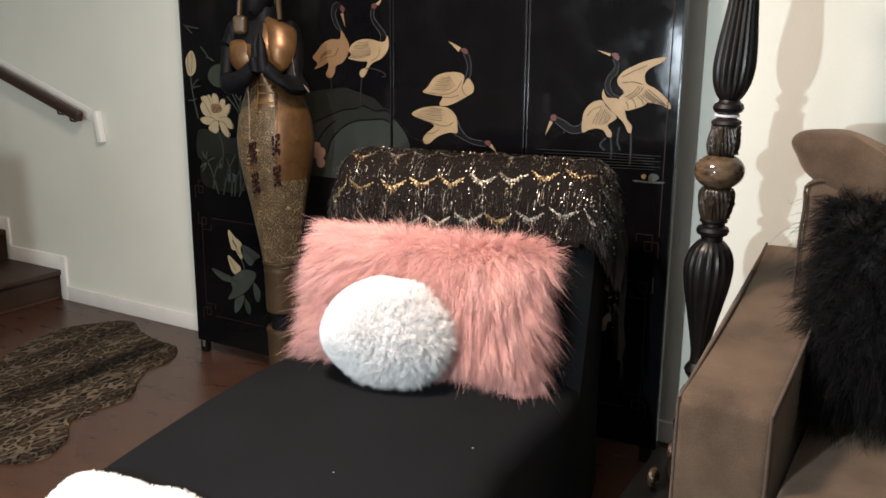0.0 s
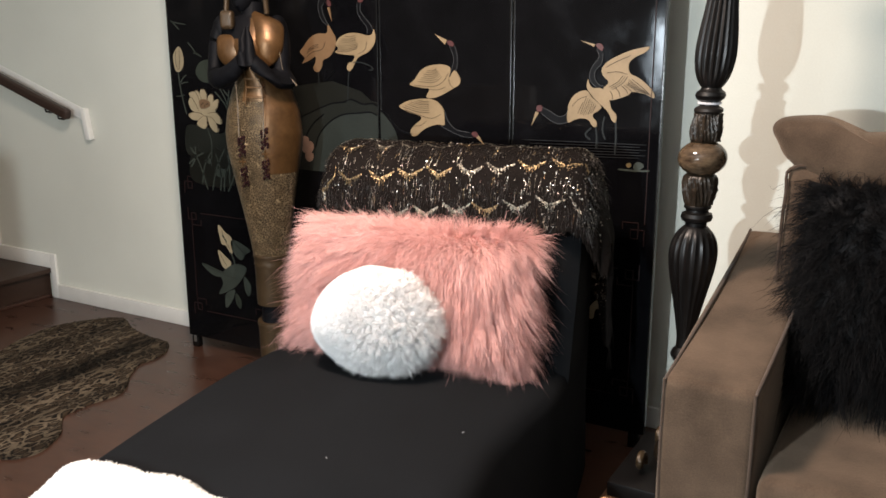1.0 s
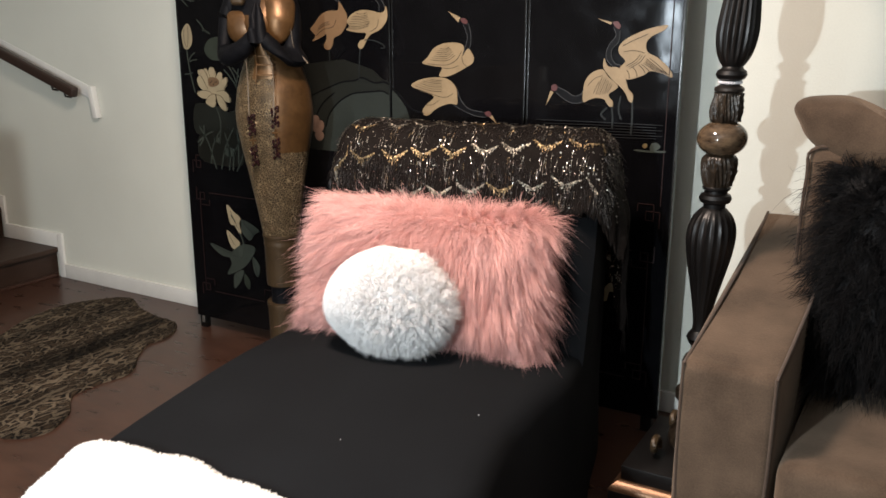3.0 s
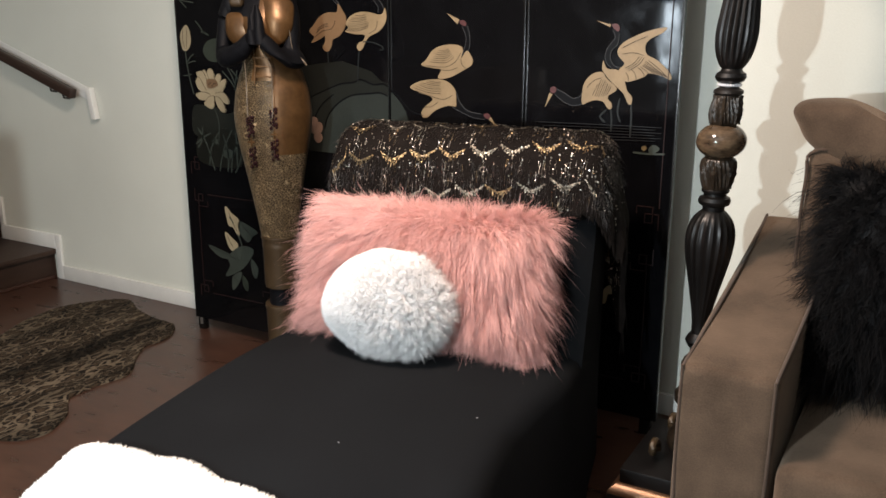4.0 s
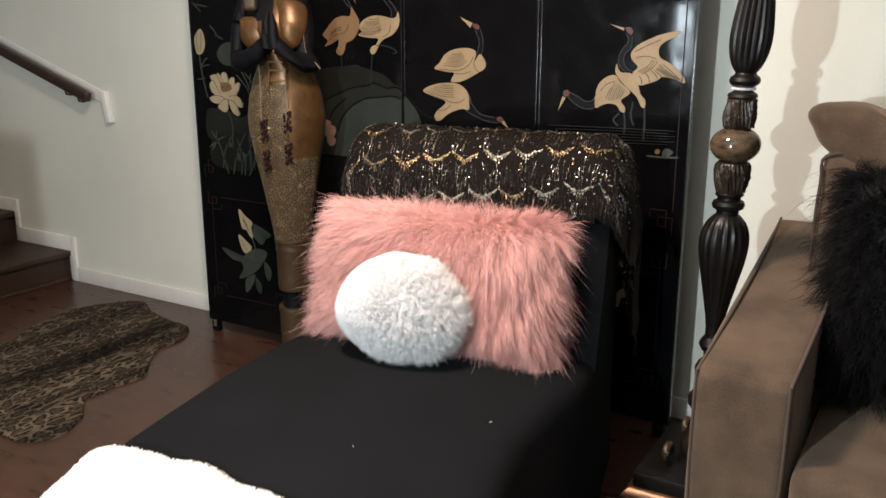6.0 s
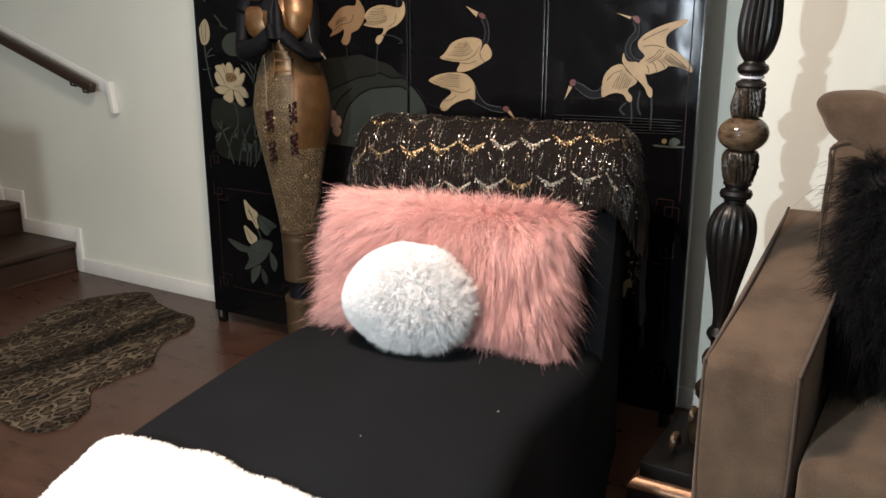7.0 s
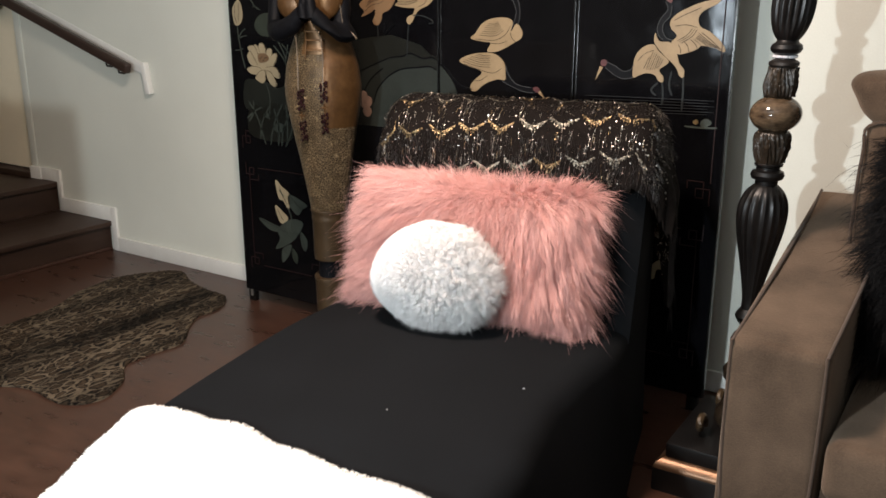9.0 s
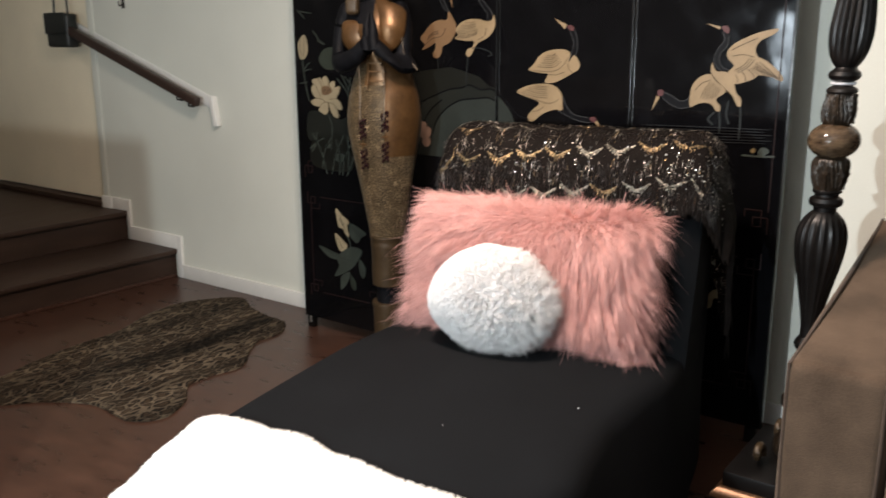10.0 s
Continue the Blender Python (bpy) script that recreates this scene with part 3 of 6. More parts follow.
def stroke(name, lines, width, material, panel, lift=0.001, x_off=0.0, label=""):
    """Thin drawn lines as narrow strips: a part a line, or one part of stuff for fine hatching."""
    if name in ONE_BY_ONE and len(lines) > 1:
        for one in lines:
            stroke(name, [one], width, material, panel, lift, x_off, label)
        return None
    bm = bmesh.new()
    for pts in lines:
        p = curve_points([(x - x_off, z) for x, z in pts], 5, False)
        prev = None
        for i, q in enumerate(p):
            d = (p[min(i + 1, len(p) - 1)] - p[max(i - 1, 0)]).normalized()
            nrm = Vector((-d.y, d.x)) * width * (0.5 if 0 < i < len(p) - 1 else 0.2)
            y = -0.0125 - lift
            pair = (bm.verts.new((q.x + nrm.x, y, q.y + nrm.y)), bm.verts.new((q.x - nrm.x, y, q.y - nrm.y)),
                    bm.verts.new((q.x - nrm.x, -0.0105, q.y - nrm.y)), bm.verts.new((q.x + nrm.x, -0.0105, q.y + nrm.y)))
            if prev:
                for k in range(4):
                    bm.faces.new((prev[k], prev[(k + 1) % 4], pair[(k + 1) % 4], pair[k]))
            prev = pair
    bmesh.ops.recalc_face_normals(bm, faces=bm.faces[:])
    ob = part(name, bm, material, panel, label, smooth=False)
    return tagged(ob, kind="stuff") if len(lines) > 1 else ob


def fret(x, z, sx, sz, x_off):
    """Square key-pattern corner of a panel's border."""
    k = 0.024
    return [[(x + sx * a * k, z + sz * b * k) for a, b in run] for run in
            (((0, 0), (0, 2.2)), ((0, 2.2), (2.0, 2.2)), ((2.0, 2.2), (2.0, 0.9)), ((2.0, 0.9), (0.9, 0.9)), ((0.9, 0.9), (0.9, 3.2)), ((0.9, 3.2), (3.2, 3.2)), ((3.2, 3.2), (3.2, 2.2)))]


def straight(lines, width, material, panel, name, x_off=0.0):
    bm = bmesh.new()
    for (x0, z0), (x1, z1) in lines:
        lo, hi = sorted((x0, x1)), sorted((z0, z1))
        b = box(
            lo[0] - x_off - width / 2, lo[1] - x_off + width / 2, -0.0128, -0.0105, hi[0] - width / 2, hi[1] + width / 2)
        me = bpy.data.meshes.new("tmp")
        b.to_mesh(me)
        b.free()
        bm.from_mesh(me)
        bpy.data.meshes.remove(me)
    return part(name, bm, material, panel, smooth=False)


def segs(run):
    return [pair for line in run for pair in zip(line, line[1:])]


def build_screen():
    screen = thing("folding_screen", "tall black lacquer folding screen inlaid with cranes and lotus", "screen", pose(SX, SYY, 0))
    panels = []
    for i in range(4):
        PW = SEAMS[i + 1] - SEAMS[i]
        p = part("panel", box(0.002, PW - 0.002, -0.010, 0.010, 0.055, SH, 0.003), LACQ, screen, smooth=False)
        p.location.x = SEAMS[i]
        panels.append(p)
        x = 0.0
        # raised edge battens of each leaf
        part("edge_batten", box(0.003, 0.010, -0.0115, 0.0, 0.056, SH - 0.002, 0.0012), LACQ_EDGE, p)
        part("edge_batten", box(PW - 0.010, PW - 0.003, -0.0115, 0.0, 0.056, SH - 0.002, 0.0012), LACQ_EDGE, p)
        for fx in (0.02, PW - 0.06):
            part("foot", box(fx, fx + 0.04, -0.014, 0.014, 0.0, 0.0552, 0.004), LACQ_EDGE, p)
        part("foot_cap", box(0.034, 0.050, -0.0175, -0.0138, 0.026, 0.058, 0.003), PEWTER, p, "small dull metal cap")
        # lower field with its key-pattern border
        lx0, lx1, lz0, lz1 = 0.07, PW - 0.07, 0.19, 0.655
        for cx, cz, sx, sz in ((lx0 - 0.02, lz0 - 0.02, 1, 1), (lx1 + 0.02, lz0 - 0.02, -1, 1), (lx0 - 0.02, lz1 + 0.02, 1, -1), (lx1 + 0.02, lz1 + 0.02, -1, -1), (0.04, 0.745, 1, 1), (PW - 0.04, 0.745, -1, 1)):
            straight(segs(fret(cx, cz, sx, sz, 0)), 0.003, REDLINE, p, "key_fret")
        lines = [((lx0 + 0.06, lz0), (lx1 - 0.06, lz0)), ((lx0 + 0.06, lz1), (lx1 - 0.06, lz1)), ((lx0, lz0 + 0.06), (lx0, lz1 - 0.06)), ((lx1, lz0 + 0.06), (lx1, lz1 - 0.06))]
        for one in lines + ([((PW - 0.04, 0.82), (PW - 0.04, SH - 0.05))] if i == 3 else []):
            straight([one], 0.003, REDLINE, p, "border_line")

    p1, p2, p3, p4 = panels

    def one_crane(p, o, body, lines, neck=None, outline=(), crown=None, beak=None, material=IVORY, lift=0.0006):
        """A crane of inlaid pieces: neck, body, crimson crown, beak, and dark feather lines over the body."""
        if neck:
            flat("crane_neck", neck, NECK, p, 0.0, 5, True, o)
        for run in outline:
            stroke("neck_outline", [run], 0.0020, GREYLINE, p, 0.0008, o)
        flat("crane_body", body, material, p, lift, 4, True, o)
        if crown:
            cx, cz = sum(q[0] for q in crown) / len(crown), sum(q[1] for q in crown) / len(crown)
            flat("crane_crown", [(cx + (x - cx) * 0.8, cz + (z - cz) * 0.8) for x, z in crown], CRIMSON, p, 0.0008, 4, True, o)
        if beak:
            flat("crane_beak", beak, material, p, 0.0002, 3, False, o)
        for run in lines:
            stroke("feather_line", [run], 0.0019, FEATHER, p, lift + 0.0006, o)
        # finer barbs between neighbouring feather lines
        for a, b in zip(lines, lines[1:]):
            if len(a) == 3 and len(b) == 3 and abs(a[1][0] - b[1][0]) + abs(a[1][1] - b[1][1]) < 0.03:
                stroke("feather_line", [[((q[0] + r[0]) / 2, (q[1] + r[1]) / 2) for q, r in zip(a, b)]], 0.0014, FEATHER, p, lift + 0.0006, o)

    # panel one: lotus pond above, lilies below
    flat("lily_pad", [(0.159, 1.298), (0.190, 1.331), (0.247, 1.340), (0.284, 1.313), (0.280, 1.256), (0.246, 1.243), (0.195, 1.245), (0.163, 1.269)], PADGREEN, p1)
    flat("lily_pad", [(0.075, 1.039), (0.129, 1.056), (0.215, 1.046), (0.265, 1.025), (0.316, 1.037), (0.42, 1.09), (0.53, 1.07), (0.53, 0.95), (0.307, 0.93), (0.20, 0.915), (0.075, 0.925)], HILL, p1)
    flat("rock", [(0.085, 0.890), (0.13, 0.945), (0.18, 0.930), (0.24, 0.960), (0.31, 0.930), (0.34, 0.80), (0.11, 0.80)], HILLD, p1, 0.0004)
    flat("lotus_bud", [(0.028, 1.356), (0.045, 1.381), (0.064, 1.394), (0.080, 1.378), (0.088, 1.341), (0.082, 1.308), (0.060, 1.286), (0.037, 1.290), (0.028, 1.323)], CREAM, p1)
    for run in ([(0.045, 1.375), (0.040, 1.33), (0.052, 1.292)], [(0.066, 1.385), (0.066, 1.34), (0.058, 1.292)]):
        stroke("petal_line", [run], 0.0018, FEATHER, p1, 0.0006)
    petals = ([(0.137, 1.152), (0.195, 1.163), (0.251, 1.157), (0.260, 1.121), (0.201, 1.095), (0.145, 1.106)],
              [(0.150, 1.208), (0.169, 1.199), (0.184, 1.160), (0.167, 1.155), (0.151, 1.186)], [(0.185, 1.214), (0.209, 1.205), (0.213, 1.165), (0.186, 1.160), (0.172, 1.191)],
              [(0.111, 1.197), (0.146, 1.202), (0.167, 1.170), (0.171, 1.145), (0.143, 1.145), (0.116, 1.176)], [(0.233, 1.193), (0.253, 1.186), (0.245, 1.150), (0.223, 1.150), (0.218, 1.172)],
              [(0.103, 1.159), (0.121, 1.177), (0.143, 1.152), (0.163, 1.120), (0.134, 1.114), (0.112, 1.130)], [(0.274, 1.173), (0.279, 1.150), (0.260, 1.125), (0.229, 1.127), (0.240, 1.153)],
              [(0.098, 1.100), (0.128, 1.112), (0.174, 1.108), (0.192, 1.096), (0.160, 1.078), (0.120, 1.080)], [(0.214, 1.110), (0.260, 1.116), (0.286, 1.097), (0.290, 1.068), (0.262, 1.071), (0.230, 1.090)],
              [(0.147, 1.065), (0.173, 1.091), (0.207, 1.097), (0.207, 1.064), (0.192, 1.042), (0.164, 1.049)], [(0.213, 1.097), (0.241, 1.091), (0.267, 1.059), (0.269, 1.032), (0.248, 1.033), (0.224, 1.056)])
    for k, edge in enumerate(petals):
        flat("lotus_petal", edge, CREAM, p1, 0.0003 * k, 4)
        if k:
            half = edge[: len(edge) // 2 + 1]
            stroke("petal_line", [half], 0.0016, FEATHER, p1, 0.0003 * k + 0.0004)
    flat("seed_pod", [(0.170, 1.162), (0.196, 1.171), (0.227, 1.163), (0.230, 1.144), (0.204, 1.132), (0.176, 1.133)], LINE, p1, 0.004)
    for k in range(5):
        x, z = 0.184 + 0.009 * k, 1.148 + 0.007 * math.sin(2.2 * k)
        flat("seed", [(x - 0.003, z), (x, z + 0.004), (x + 0.003, z), (x, z - 0.004)], FEATHER, p1, 0.0046, 3)
    stroke("stem", [[(0.052, 1.286), (0.056, 1.232), (0.068, 1.166), (0.086, 1.099)], [(0.205, 1.045), (0.225, 0.98), (0.215, 0.88)],
                    [(0.030, 1.500), (0.060, 1.495), (0.118, 1.487)], [(0.028, 1.505), (0.050, 1.487), (0.075, 1.466)],
                    [(0.122, 1.412), (0.150, 1.385), (0.165, 1.365), (0.196, 1.352)], [(0.150, 1.366), (0.172, 1.364), (0.190, 1.356)],
                    [(0.060, 1.238), (0.082, 1.262), (0.100, 1.272)], [(0.062, 1.232), (0.085, 1.240), (0.108, 1.242)], [(0.030, 1.178), (0.055, 1.180), (0.080, 1.186)],
                    [(0.262, 1.205), (0.290, 1.180), (0.318, 1.150), (0.335, 1.120)], [(0.290, 1.222), (0.318, 1.180), (0.330, 1.150)], [(0.310, 1.215), (0.345, 1.180), (0.360, 1.150)], [(0.345, 1.212), (0.335, 1.165), (0.325, 1.130)]], 0.0042, GREYLEAF, p1)
    stroke("reed", [[(0.095, 0.955), (0.145, 0.885), (0.185, 0.77)], [(0.300, 0.960), (0.245, 0.870), (0.215, 0.77)], [(0.245, 0.935), (0.270, 0.850), (0.262, 0.77)],
                    [(0.080, 0.880), (0.130, 0.915), (0.175, 0.935)], [(0.125, 0.960), (0.120, 0.905), (0.090, 0.865)], [(0.335, 0.915), (0.295, 0.840), (0.282, 0.77)], [(0.365, 0.895), (0.335, 0.82), (0.305, 0.77)], [(0.155, 0.79), (0.172, 0.87), (0.222, 0.945)], [(0.318, 0.955), (0.322, 0.88), (0.318, 0.80)]], 0.0065, GREYLEAF, p1)
    flat("pebble", [(0.235, 0.852), (0.265, 0.872), (0.305, 0.862), (0.295, 0.837), (0.255, 0.832)], GREYLEAF, p1, 0.001)
    flat("pebble", [(0.180, 0.900), (0.200, 0.912), (0.222, 0.902), (0.205, 0.888)], GREYLEAF, p1, 0.001)
    d = 0.008
    flat("calla_lily", [(0.222 + d, 0.612), (0.261 + d, 0.584), (0.300 + d, 0.556), (0.297 + d, 0.484), (0.277 + d, 0.503), (0.262 + d, 0.522), (0.236 + d, 0.532)], CREAM, p1)
    flat("calla_lily", [(0.213 + d, 0.494), (0.26 + d, 0.467), (0.288 + d, 0.443), (0.264 + d, 0.412), (0.232 + d, 0.426)], CREAM, p1)
    stroke("petal_line", [[(0.244 + d, 0.588), (0.262 + d, 0.545), (0.288 + d, 0.505)]], 0.002, FEATHER, p1, 0.0006)
    stroke("petal_line", [[(0.226 + d, 0.480), (0.246 + d, 0.446), (0.262 + d, 0.428)]], 0.002, FEATHER, p1, 0.0006)
    leaves = ([(0.106, 0.420), (0.183, 0.406), (0.248, 0.389), (0.225, 0.370), (0.166, 0.375)], [(0.225, 0.384), (0.302, 0.439), (0.376, 0.434), (0.350, 0.379), (0.294, 0.326), (0.205, 0.286), (0.232, 0.339)],
              [(0.305, 0.554), (0.403, 0.519), (0.376, 0.494), (0.346, 0.464), (0.299, 0.506)], [(0.249, 0.296), (0.301, 0.319), (0.283, 0.267), (0.244, 0.226), (0.239, 0.260)],
              [(0.360, 0.389), (0.398, 0.352), (0.386, 0.302), (0.364, 0.325)], [(0.305, 0.304), (0.335, 0.274), (0.33, 0.234), (0.306, 0.256)])
    for k, edge in enumerate(leaves):
        flat("leaf", [(x + d, z) for x, z in edge], PADGREEN if k == 5 else GREYLEAF, p1, 0.0004 * (k == 1))
        a, b = Vector(edge[0]), Vector(edge[len(edge) // 2])
        stroke("leaf_vein", [[(a.x + d, a.y), ((a.x + b.x) / 2 + d, (a.y + b.y) / 2 - 0.004), (b.x + d, b.y)]], 0.002, HILLD, p1, 0.001)
    stroke("stem", [[(0.29 + d, 0.494), (0.31 + d, 0.444), (0.30 + d, 0.374)], [(0.27 + d, 0.414), (0.285 + d, 0.364)], [(0.245 + d, 0.569), (0.27 + d, 0.539)]], 0.005, GREYLEAF, p1, 0.0015)

    # panel two: two cranes over hills
    o = SEAMS[1]
    flat("hill", [(0.60, 1.22), (0.699, 1.239), (0.797, 1.254), (0.892, 1.264), (0.971, 1.245), (1.030, 1.229), (1.075, 1.194), (1.106, 1.187), (1.108, 0.90), (0.60, 0.90)], HILLD, p2, 0.0, 4, False, o)
    flat("hill", [(0.70, 1.095), (0.729, 1.113), (0.794, 1.141), (0.843, 1.160), (0.891, 1.176), (0.947, 1.183), (0.984, 1.195), (1.039, 1.178), (1.084, 1.183), (1.108, 1.172), (1.108, 0.90), (0.66, 0.90)], HILL, p2, 0.0005, 4, False, o)
    flat("hill", [(0.800, 0.99), (0.821, 1.049), (0.870, 1.098), (0.937, 1.132), (1.020, 1.144), (1.074, 1.148), (1.108, 1.136), (1.108, 0.90), (0.78, 0.90)], HILLP, p2, 0.0010, 4, False, o)
    stroke("hill_contour", [[(0.690, 1.090), (0.729, 1.115), (0.794, 1.143), (0.843, 1.162), (0.891, 1.178), (0.947, 1.185), (0.984, 1.197), (1.039, 1.180), (1.084, 1.185), (1.106, 1.175)],
                            [(0.800, 0.995), (0.821, 1.050), (0.870, 1.100), (0.937, 1.134), (1.020, 1.145), (1.074, 1.150), (1.106, 1.138)],
                            [(0.735, 1.000), (0.765, 1.060), (0.800, 1.100), (0.850, 1.135)], [(0.850, 1.262), (0.862, 1.290), (0.858, 1.305)], [(0.858, 1.262), (0.880, 1.285), (0.905, 1.305)]], 0.006, NECK, p2, 0.0016, o)
    for x, z, rx, rz in ((0.747, 1.022, 0.020, 0.019), (0.772, 0.998, 0.019, 0.023), (0.748, 0.990, 0.021, 0.020), (0.766, 0.957, 0.022, 0.021)):
        flat("peony_petal", [(x + rx * math.cos(a) * (1 + 0.15 * math.sin(3 * a)), z + rz * math.sin(a)) for a in np.linspace(0, 2 * math.pi, 9)[:-1]], PEONY, p2, 0.002 + 0.0003 * (1.03 - z), 3, True, o)
    one_crane(p2, o, [(0.738, 1.376), (0.758, 1.399), (0.792, 1.433), (0.831, 1.448), (0.874, 1.450), (0.880, 1.481), (0.901, 1.455), (0.916, 1.430), (0.912, 1.394), (0.885, 1.360), (0.852, 1.345), (0.845, 1.320), (0.829, 1.300), (0.810, 1.302), (0.802, 1.316), (0.814, 1.337), (0.814, 1.359), (0.790, 1.346), (0.746, 1.331), (0.761, 1.353)],
              ([(0.763, 1.351), (0.800, 1.376), (0.848, 1.387), (0.866, 1.417)], [(0.771, 1.369), (0.801, 1.389), (0.834, 1.396)], [(0.777, 1.384), (0.806, 1.401), (0.831, 1.406)]),
              [(0.875, 1.478), (0.853, 1.498), (0.840, 1.526), (0.836, 1.554), (0.846, 1.579), (0.866, 1.588), (0.884, 1.580), (0.878, 1.558), (0.865, 1.565), (0.854, 1.547), (0.860, 1.519), (0.875, 1.491), (0.887, 1.476)],
              ([(0.875, 1.480), (0.853, 1.498), (0.840, 1.526), (0.836, 1.554), (0.846, 1.579), (0.866, 1.588)], [(0.887, 1.478), (0.875, 1.491), (0.860, 1.519), (0.854, 1.547), (0.865, 1.563)]),
              [(0.880, 1.579), (0.895, 1.572), (0.901, 1.554), (0.888, 1.546), (0.877, 1.561)], [(0.879, 1.546), (0.892, 1.547), (0.900, 1.494)], TAN)
    one_crane(p2, o, [(0.913, 1.376), (0.927, 1.390), (0.916, 1.408), (0.937, 1.434), (0.978, 1.449), (1.023, 1.449), (1.063, 1.441), (1.087, 1.445), (1.096, 1.464), (1.103, 1.432), (1.094, 1.404), (1.067, 1.378), (1.031, 1.363), (1.013, 1.348), (1.002, 1.330), (0.990, 1.312), (0.976, 1.305), (0.966, 1.320), (0.977, 1.337), (0.995, 1.343), (1.003, 1.365), (0.964, 1.367)],
              ([(0.918, 1.381), (0.973, 1.380), (1.018, 1.393)], [(0.923, 1.390), (0.976, 1.390), (1.023, 1.401)], [(0.921, 1.401), (0.973, 1.402), (1.023, 1.410)], [(0.932, 1.416), (0.978, 1.415), (1.014, 1.423)], [(0.943, 1.427), (0.983, 1.427), (1.014, 1.433)], [(1.022, 1.370), (1.054, 1.387), (1.063, 1.417)], [(0.960, 1.438), (0.987, 1.435), (1.010, 1.440)]),
              [(1.064, 1.445), (1.064, 1.470), (1.044, 1.494), (1.023, 1.526), (1.022, 1.560), (1.039, 1.562), (1.036, 1.532), (1.057, 1.505), (1.080, 1.482), (1.094, 1.455)],
              ([(1.023, 1.560), (1.023, 1.526), (1.044, 1.494), (1.065, 1.470), (1.066, 1.446)], [(1.039, 1.561), (1.036, 1.532), (1.057, 1.505), (1.080, 1.482), (1.092, 1.460)]),
              [(1.022, 1.574), (1.036, 1.584), (1.053, 1.577), (1.047, 1.561), (1.027, 1.561)], [(1.045, 1.580), (1.075, 1.600), (1.058, 1.573)])
    stroke("crane_leg", [[(0.976, 1.306), (0.971, 1.256), (0.967, 1.182)], [(0.826, 1.300), (0.828, 1.27), (0.829, 1.25)], [(0.995, 1.340), (1.040, 1.338), (1.080, 1.325)], [(1.080, 1.325), (1.088, 1.313), (1.070, 1.310)]], 0.004, LEGM, p2, 0.0018, o)

    # panel three: two cranes, one bending down
    o = SEAMS[2]
    flat("hill", [(1.120, 1.156), (1.140, 1.140), (1.169, 1.109), (1.185, 1.085), (1.195, 1.06), (1.205, 1.0), (1.21, 0.93), (1.120, 0.93)], HILLP, p3, 0.0, 4, False, o)
    stroke("hill_contour", [[(1.120, 1.158), (1.150, 1.143), (1.180, 1.110), (1.215, 1.085), (1.262, 1.075)]], 0.006, NECK, p3, 0.0008, o)
    one_crane(p3, o, [(1.256, 1.260), (1.278, 1.282), (1.303, 1.314), (1.342, 1.332), (1.392, 1.337), (1.425, 1.329), (1.430, 1.311), (1.423, 1.287), (1.445, 1.316), (1.460, 1.305), (1.471, 1.284), (1.465, 1.265), (1.443, 1.252), (1.400, 1.229), (1.361, 1.215), (1.327, 1.216), (1.340, 1.246), (1.310, 1.250)],
              ([(1.275, 1.259), (1.355, 1.256), (1.399, 1.275), (1.422, 1.308)], [(1.290, 1.273), (1.360, 1.272), (1.395, 1.294)], [(1.306, 1.287), (1.358, 1.287), (1.384, 1.306)], [(1.315, 1.301), (1.355, 1.300), (1.377, 1.316)], [(1.331, 1.315), (1.357, 1.313), (1.370, 1.323)], [(1.422, 1.287), (1.429, 1.265), (1.444, 1.253)], [(1.340, 1.245), (1.377, 1.245), (1.410, 1.256)]),
              [(1.424, 1.403), (1.437, 1.380), (1.444, 1.357), (1.438, 1.329), (1.424, 1.292), (1.450, 1.311), (1.458, 1.335), (1.457, 1.372), (1.446, 1.406)],
              ([(1.426, 1.401), (1.437, 1.380), (1.444, 1.357), (1.438, 1.329), (1.426, 1.296)], [(1.447, 1.404), (1.457, 1.372), (1.458, 1.335), (1.450, 1.311)]),
              [(1.412, 1.422), (1.432, 1.424), (1.447, 1.410), (1.441, 1.399), (1.419, 1.406)], [(1.363, 1.446), (1.415, 1.424), (1.406, 1.408)])
    one_crane(p3, o, [(1.206, 1.177), (1.241, 1.198), (1.293, 1.209), (1.344, 1.210), (1.378, 1.198), (1.401, 1.172), (1.405, 1.139), (1.403, 1.116), (1.374, 1.117), (1.334, 1.105), (1.306, 1.089), (1.283, 1.070), (1.262, 1.069), (1.256, 1.086), (1.271, 1.108), (1.305, 1.140), (1.247, 1.159)],
              ([(1.229, 1.167), (1.293, 1.149), (1.351, 1.139), (1.389, 1.156)], [(1.221, 1.177), (1.288, 1.161), (1.341, 1.159)], [(1.244, 1.188), (1.293, 1.176), (1.341, 1.177)], [(1.258, 1.196), (1.302, 1.189), (1.339, 1.190)], [(1.287, 1.204), (1.316, 1.200), (1.341, 1.201)], [(1.271, 1.107), (1.300, 1.110), (1.328, 1.128)]),
              [(1.404, 1.170), (1.418, 1.135), (1.452, 1.103), (1.512, 1.095), (1.531, 1.093), (1.527, 1.076), (1.480, 1.079), (1.430, 1.095), (1.389, 1.115)],
              ([(1.406, 1.168), (1.418, 1.135), (1.452, 1.103), (1.512, 1.094)], [(1.389, 1.113), (1.430, 1.095), (1.480, 1.079), (1.524, 1.076)]),
              [(1.515, 1.094), (1.534, 1.101), (1.548, 1.090), (1.542, 1.075), (1.523, 1.081)], [(1.535, 1.080), (1.548, 1.085), (1.570, 1.053)])
    flat("calla_lily", [(1.325, 0.46), (1.355, 0.50), (1.39, 0.50), (1.36, 0.46), (1.35, 0.42)], CREAM, p3, 0.0, 4, True, o)

    # panel four: one crane bending, one with a raised wing, over water
    o = SEAMS[3]
